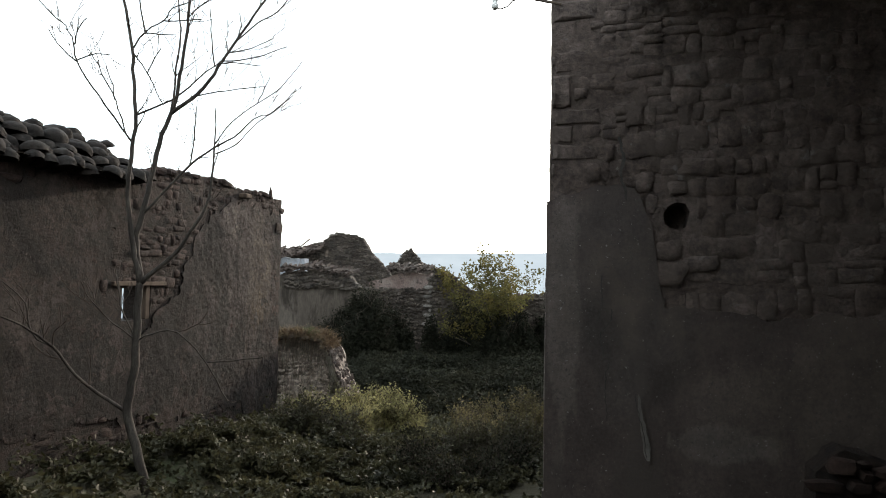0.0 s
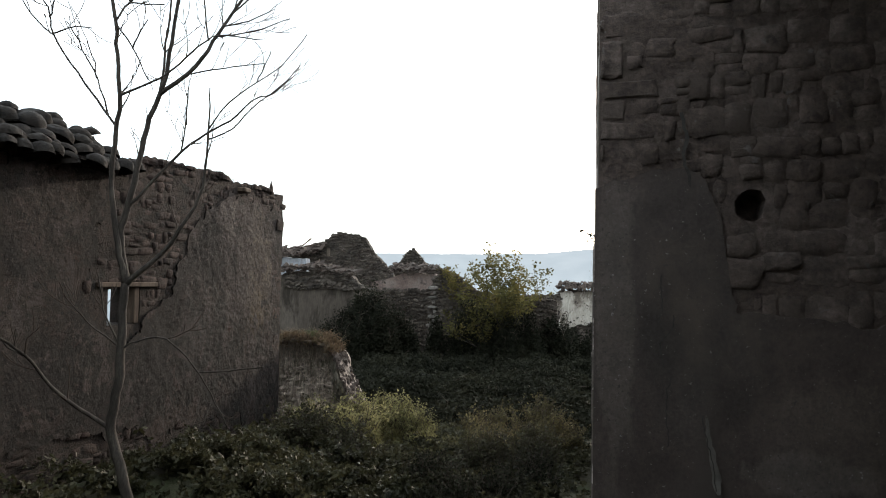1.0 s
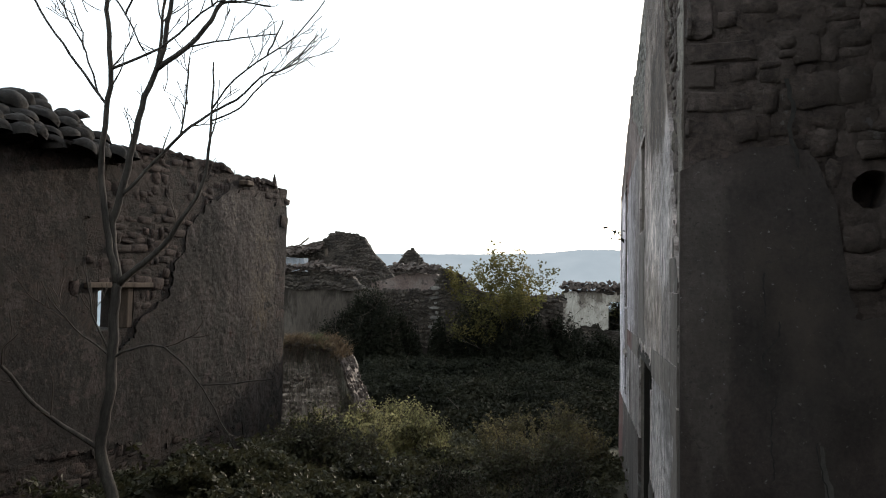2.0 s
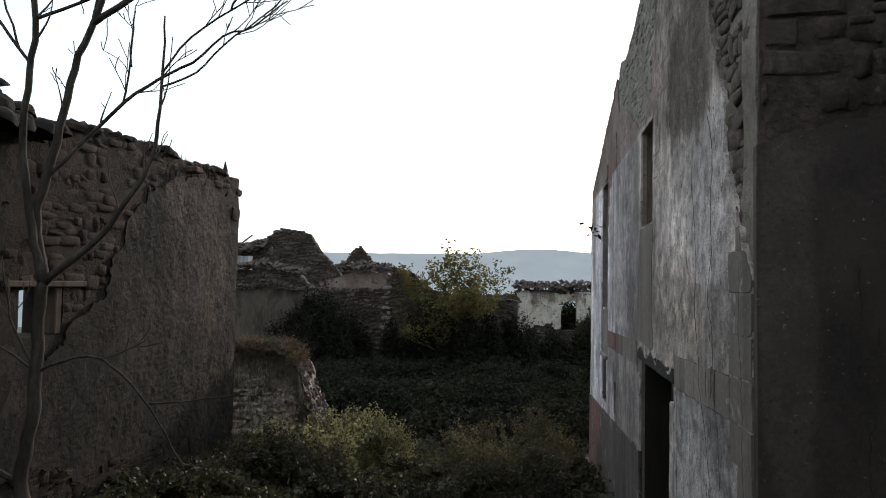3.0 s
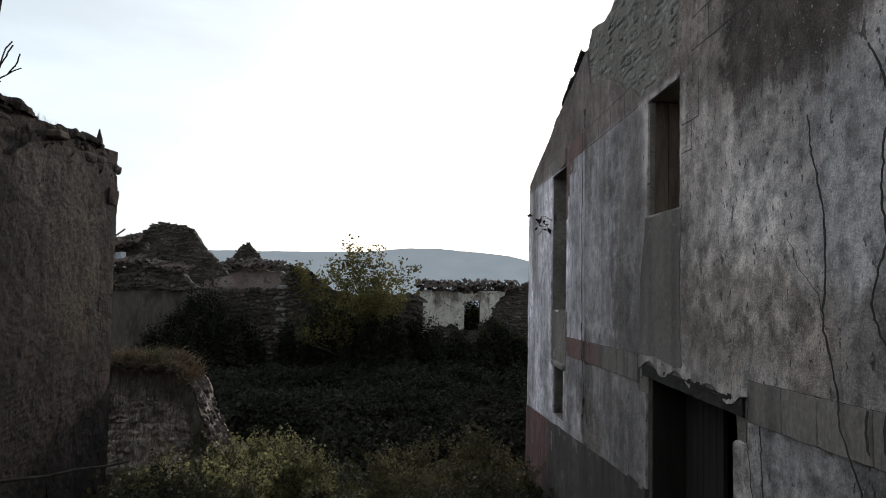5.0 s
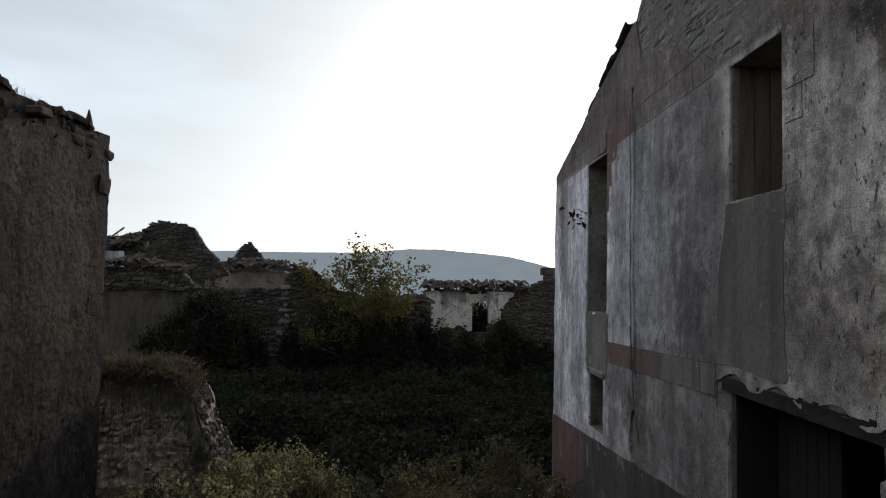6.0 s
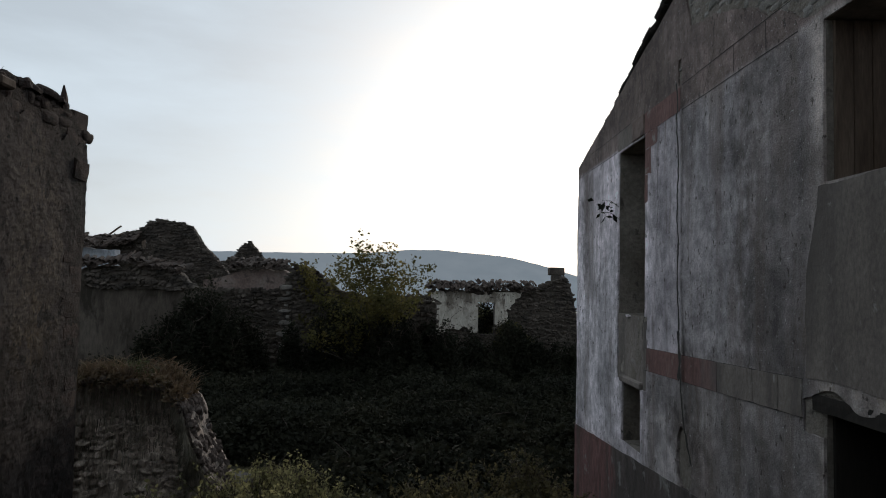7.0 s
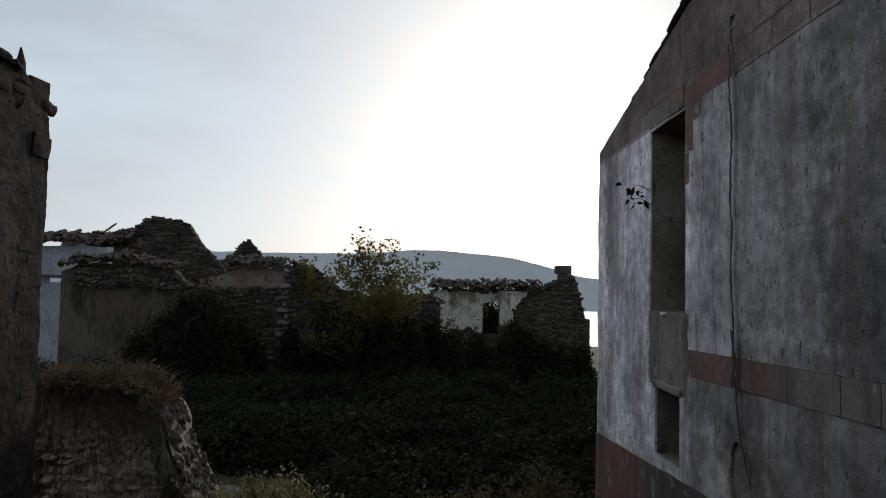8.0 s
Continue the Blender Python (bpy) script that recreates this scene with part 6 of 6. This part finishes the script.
# brambles over the alley beyond, low near by and climbing the ruins
far_blobs = []
for _ in range(150):
    x, y = rng.uniform(-11, 4), rng.uniform(21.5, 41)
    g = float(ground_z(x, y))
    s = rng.uniform(.7, 1.7)
    far_blobs.append((x, y, g + rng.uniform(0, .25), s * 1.2, s * 1.1, rng.uniform(.5, 1.0) * (1 + .5 * (y > 30))))
for x, y, h in [(-11.9, 35.8, 2.5), (-11.0, 35.4, 2.9), (-9.9, 36.4, 1.9), (-12.8, 35.8, 1.7), (-11.4, 34.4, 1.4), (-10.2, 34.8, 1.6), (-6.3, 37, 2.2), (-5.2, 36.8, 2.0), (-4.0, 36.6, 2.0), (-3.0, 37, 1.8), (-1.5, 38, 1.4), (0.3, 41, .9), (2.2, 42, 1.3), (3.2, 42.5, .7), (5.2, 42.5, .5), (-14.5, 34, 0.2), (-16.5, 34, 0.0), (1.3, 47, 2.2), (2.4, 47.2, 2.0), (.2, 47, 1.8)]:
    g = float(ground_z(x, y))
    far_blobs.append((x, y, g, rng.uniform(.8, 1.4), rng.uniform(.7, 1.1), h - g))
    for _ in range(3):
        far_blobs.append((x + rng.normal(0, .7), y + rng.normal(0, .4), g, .6, .6, (h - g) * rng.uniform(.6, 1.05)))
pts = blob_points(far_blobs, 300, 5)
extra, bramble_stems = shoots(pts, 1500, .7, 12, 41, .8)
pts = pts[fbm(pts[:, 0] * 1.3, pts[:, 1] * 1.3 + pts[:, 2] * 2, 44) > -.45]
pts = np.concatenate([pts, extra])
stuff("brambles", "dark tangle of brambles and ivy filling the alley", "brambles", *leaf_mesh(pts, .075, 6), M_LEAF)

rt = random.Random(31)
canes = []
tall = pts[(pts[:, 2] > .6) & (pts[:, 1] > 33)]
for n in range(900):
    q = pts[rt.randrange(len(pts))] if n < 420 else tall[rt.randrange(len(tall))]
    p0 = Vector(q) - Vector((0, 0, .3))
    way = Vector((rt.gauss(0, .6), rt.gauss(0, .6), 1)).normalized()
    ln = rt.uniform(.4, 1.3)
    p1 = p0 + way * ln * .6
    p2 = p1 + (way + Vector((rt.gauss(0, .5), rt.gauss(0, .5), -.6))).normalized() * ln * .5
    canes.append(tube([p0, p1, p2], [.016, .012, .005], 3))
stuff("bramble_canes", "bare brown canes sticking out of the brambles", "canes", *join(canes), M_TWIG)

near_blobs = []
for _ in range(84):
    y = rng.uniform(7.2, 15.5)
    x = rng.uniform(-6.3 if y < 10.5 else -5.9, -3.0)
    g = float(ground_z(x, y))
    near_blobs.append((x, y, g, rng.uniform(.35, .75), rng.uniform(.35, .75), rng.uniform(.2, .5)))
for _ in range(95):
    x, y = rng.uniform(-3.6, .5), rng.uniform(8.5, 20.5)
    g = float(ground_z(x, y))
    near_blobs.append((x, y, g, rng.uniform(.4, .7), rng.uniform(.4, .7), rng.uniform(.15, .35)))
pts = blob_points(near_blobs, 560, 7)
extra, creeper_stems = shoots(pts, 900, .3, 12, 43, .8)
pts = pts[fbm(pts[:, 0] * 2.2, pts[:, 1] * 2.2 + pts[:, 2] * 3, 46) > .02]
pts = np.concatenate([pts, extra])
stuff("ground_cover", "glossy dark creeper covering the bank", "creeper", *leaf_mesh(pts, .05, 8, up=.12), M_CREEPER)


def shrub(label, blobs, per, size, mat, seed, at):
    """A leafy shrub of mounds and shoots with its stems."""
    ob = thing("shrub", label, "shrub", "shrubs of the alley", at=at)
    p = blob_points(blobs, per, seed)
    p = p[fbm(p[:, 0] * 3, p[:, 1] * 3 + p[:, 2] * 3, seed) > -.02]
    high = p[p[:, 2] > np.percentile(p[:, 2], 45)]
    extra, stems = shoots(high, 420, .5, 15, seed + 3, .5)
    mesh_part("leaves", *leaf_mesh(np.concatenate([p, extra]), size, seed + 1, up=.03), mat, ob)
    rg = random.Random(seed)
    for _ in range(26):
        q = p[rg.randrange(len(p))]
        root = Vector((at[0] + rg.gauss(0, .15), at[1] + rg.gauss(0, .15), at[2] - .1))
        midp = (root + Vector(q)) / 2 + Vector((rg.gauss(0, .1), rg.gauss(0, .1), .2))
        end = Vector(q) + (Vector(q) - root) * rg.uniform(0, .18)
        stems.append(tube([root, midp, end], [.014, .009, .003], 4))
    mesh_part("stem_tangle", *join(stems), M_TWIG, ob)["kind"] = "stuff"
    return ob


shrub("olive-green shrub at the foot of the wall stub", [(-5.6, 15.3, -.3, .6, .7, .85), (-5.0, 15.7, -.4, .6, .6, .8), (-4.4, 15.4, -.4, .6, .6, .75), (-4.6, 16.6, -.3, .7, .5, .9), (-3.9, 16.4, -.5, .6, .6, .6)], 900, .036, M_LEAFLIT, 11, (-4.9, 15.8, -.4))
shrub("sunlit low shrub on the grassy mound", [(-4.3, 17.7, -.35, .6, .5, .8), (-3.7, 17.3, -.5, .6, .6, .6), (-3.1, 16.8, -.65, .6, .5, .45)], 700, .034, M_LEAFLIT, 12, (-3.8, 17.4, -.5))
shrub("shrub by the bank in a shade-dark leaf colour", [(-4.6, 14.6, -.2, .7, .6, .6), (-5.2, 14.4, -.1, .6, .6, .7), (-3.8, 14.2, -.3, .6, .6, .35)], 900, .036, M_CREEPER, 13, (-4.6, 14.4, -.2))
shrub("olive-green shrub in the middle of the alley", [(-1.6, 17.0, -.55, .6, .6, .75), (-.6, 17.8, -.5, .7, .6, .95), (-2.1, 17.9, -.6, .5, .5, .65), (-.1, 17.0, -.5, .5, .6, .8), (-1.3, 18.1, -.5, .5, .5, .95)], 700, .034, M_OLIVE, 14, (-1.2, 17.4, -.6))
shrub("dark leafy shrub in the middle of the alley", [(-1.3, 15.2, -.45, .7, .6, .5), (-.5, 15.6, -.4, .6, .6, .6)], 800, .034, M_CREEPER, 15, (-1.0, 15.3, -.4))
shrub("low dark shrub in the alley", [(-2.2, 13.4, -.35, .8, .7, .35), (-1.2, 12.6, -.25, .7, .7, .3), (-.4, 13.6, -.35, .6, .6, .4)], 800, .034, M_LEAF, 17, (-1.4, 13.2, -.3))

shrub("sunlit shrub seen through the ruin's opening", [(1.4, 47.3, -1.2, 1.0, .8, 3.2), (2.3, 47.6, -1.2, .9, .8, 2.8), (.6, 47.6, -1.2, .8, .8, 2.6)], 260, .09, M_LEAFLIT, 120, (1.4, 47.3, -1.8))
shrub("thin browning shrub before the whitewashed ruin", [(2.5, 43.4, -.8, .8, .5, 1.9), (3.1, 43.6, -.8, .6, .5, 1.3)], 150, .07, M_AUTUMN, 124, (2.6, 43.4, -1.9))


def slab(at, size, turn, seed, label):
    """A worn flat stone lying on the ground."""
    ob = mesh_part("stone_slab", *rubble_variant(seed), M_QUOIN)
    ob.matrix_basis = pose(*at, 6, -5, turn) @ Matrix.Diagonal((*size, 1))
    return tagged(ob, label, "stone")


slab((-5.3, 19.3, float(ground_z(-5.3, 19.3)) - .02), (.55, .38, .3), 20, 500, "pale flat stone lying in the grass")

# grass over the open ground
gp = np.stack([rng.uniform(-6.2, .6, 52000), rng.uniform(7, 22.5, 52000)], 1)
gp = gp[(gp[:, 0] < -.2) & (vnoise(gp[:, 0] * .9, gp[:, 1] * .9, 21) > .3) & (gp[:, 1] > 13.5 + .8 * fbm(gp[:, 0], gp[:, 1], 25))]
gz = ground_z(gp[:, 0], gp[:, 1])


def blades(base, height, width, seed, droop=.5):
    rg = np.random.RandomState(seed)
    n = len(base)
    a = rg.rand(n) * 6.283
    side = np.stack([np.cos(a), np.sin(a), a * 0], 1) * width
    b = rg.rand(n) * 6.283
    h = height * (.5 + .8 * rg.rand(n))
    tip = base + np.stack([np.cos(b) * h * droop, np.sin(b) * h * droop, h * .8], 1)
    half = base + np.stack([np.cos(b) * h * droop * .3, np.sin(b) * h * droop * .3, h * .55], 1)
    v = np.stack([base - side, base + side, half + side * .7, half - side * .7, tip], 1).reshape(-1, 3)
    k = np.arange(n)[:, None] * 5
    return v, [tuple(q) for q in (k + (0, 1, 2, 3)).tolist()] + [tuple(q) for q in (k + (3, 2, 4)).tolist()]


stuff("grass", "rough sunlit grass down the alley", "grass", *blades(np.c_[gp, gz], .22, .006, 22), M_GRASS)

# dry grass and fern on the stub, tufts on the wall heads
n = 1300
u = rng.uniform(-7.6, -5.6, n)
u = u[vnoise(u * 4, u * 0, 33) > .42]
n = len(u)
tops = np.stack([u, rng.uniform(17.05, 17.9, n), stub_top(u) - .03], 1)
stuff("dry_grass", "tuft of dry grass and dead fern on the wall stub", "grass", *blades(tops, .3, .009, 23, 1.0), M_DRY)
q = np.stack([rng.uniform(-7.4, -5.62, 2600), rng.uniform(16.85, 17.8, 2600), np.zeros(2600)], 1)
heap = .34 * vnoise(q[:, 0] * 3, q[:, 1] * 3, 35) + .12 * vnoise(q[:, 0] * 9, q[:, 1] * 9, 36) - .12
q[:, 2] = stub_top(q[:, 0]) + heap * rng.rand(2600) ** .5 - np.clip(17.0 - q[:, 1], 0, .3) * 1.3 * rng.rand(2600) - .02
stuff("dead_fern", "curled brown fern and bramble leaves on the wall stub", "fern", *leaf_mesh(q, .03, 29, up=.05, long=2.8), M_DRY)
n = 5200
u = np.where(rng.rand(n) < .85, rng.uniform(-5.75, -4.75, n), rng.uniform(-7.6, -5.6, n))
w = rng.rand(n) ** 1.3 * 1.6
tops = np.stack([u + .1 * w, 17.02 + .1 * w - stub_front(u, stub_top(u) - w) - .04, stub_top(u) - w], 1)
v_, f_ = blades(tops, -.34, .006, 25, .22)
stuff("hanging_stems", "dry grey stems hanging down the broken wall stub", "grass", v_, f_, M_STEM)
n = 700
u = rng.uniform(10.6, 14.6, n)
u = u[vnoise(u * 2, u * 0, 5) > .45]
tops = np.stack([rng.uniform(LX - .4, LX - .05, len(u)), u, left_top(u)], 1)
stuff("wall_grass", "thin grass growing on the wall head", "grass", *blades(tops, .16, .004, 24, .4), M_DRY)


# ---- the yellowing tree before the far ruins
def leafy_tree(at, height, spread, seed, label):
    ob = thing("small_tree", label, "tree", at=at)
    rg = random.Random(seed)
    limbs, tips = [], []

    def grow(p, way, ln, r, level):
        pts, rr = [p], [r]
        m = 6
        for i in range(m):
            way = (way + Vector((rg.gauss(0, .16), rg.gauss(0, .16), rg.gauss(.05, .1)))).normalized()
            p = p + way * ln / m
            pts.append(p)
            rr.append(r * (1 - .65 * (i + 1) / m))
            if level < 3 and i > 0 and rg.random() < .75:
                side = Vector((rg.gauss(0, 1), rg.gauss(0, 1), rg.gauss(.2, .5))).normalized()
                grow(p, (way * .7 + side * .8).normalized(), ln * rg.uniform(.45, .7), rr[-1] * .65, level + 1)
            if level >= 2:
                tips.append((p, level))
        limbs.append(tube(pts, rr, 5 if level < 2 else 3))

    for _ in range(8):
        grow(Vector(at) + Vector((rg.gauss(0, .15), rg.gauss(0, .15), 0)), Vector((rg.gauss(0, .5), rg.gauss(0, .3), 1)).normalized(), height * rg.uniform(.48, .66), .07, 0)
    mesh_part("trunk", *join(limbs), M_BARK, ob)
    rgn = np.random.RandomState(seed)
    base = np.array([tuple(p) for p, _ in tips])
    pick = base[rgn.randint(len(base), size=int(len(base) * 4))] + rgn.randn(int(len(base) * 4), 3) * .1
    mesh_part("crown", *leaf_mesh(pick, .085, seed + 1, up=.05), M_AUTUMN, ob, "thinning yellow-green leaves")
    return ob


leafy_tree((-4.6, 38.0, -1.6), 6.4, 2.4, 91, "small tree with thinning yellow-green autumn leaves")

# twig with leaves at the tall window
sprig = thing("sprig", "small leafy sprig growing from the window jamb", "plant", at=(WX, 17.4, 4.4))
for k, (y, z) in enumerate([(17.33, 4.6), (17.33, 4.42)]):
    base = Vector((WX - .03, y, z))
    end = base + Vector((-.22, .12, .1))
    mesh_part("stem", *tube([base, base.lerp(end, .5) + Vector((0, 0, .04)), end], [.006, .005, .003], 4), M_TWIG, sprig)
    q = np.array([tuple(base.lerp(end, t) + Vector((random.gauss(0, .05), random.gauss(0, .05), random.gauss(0, .05)))) for t in np.linspace(.3, 1.1, 11)])
    mesh_part("leaf_spray", *leaf_mesh(q, .055, 95 + k, long=2.4), M_LEAF, sprig)["kind"] = "stuff"
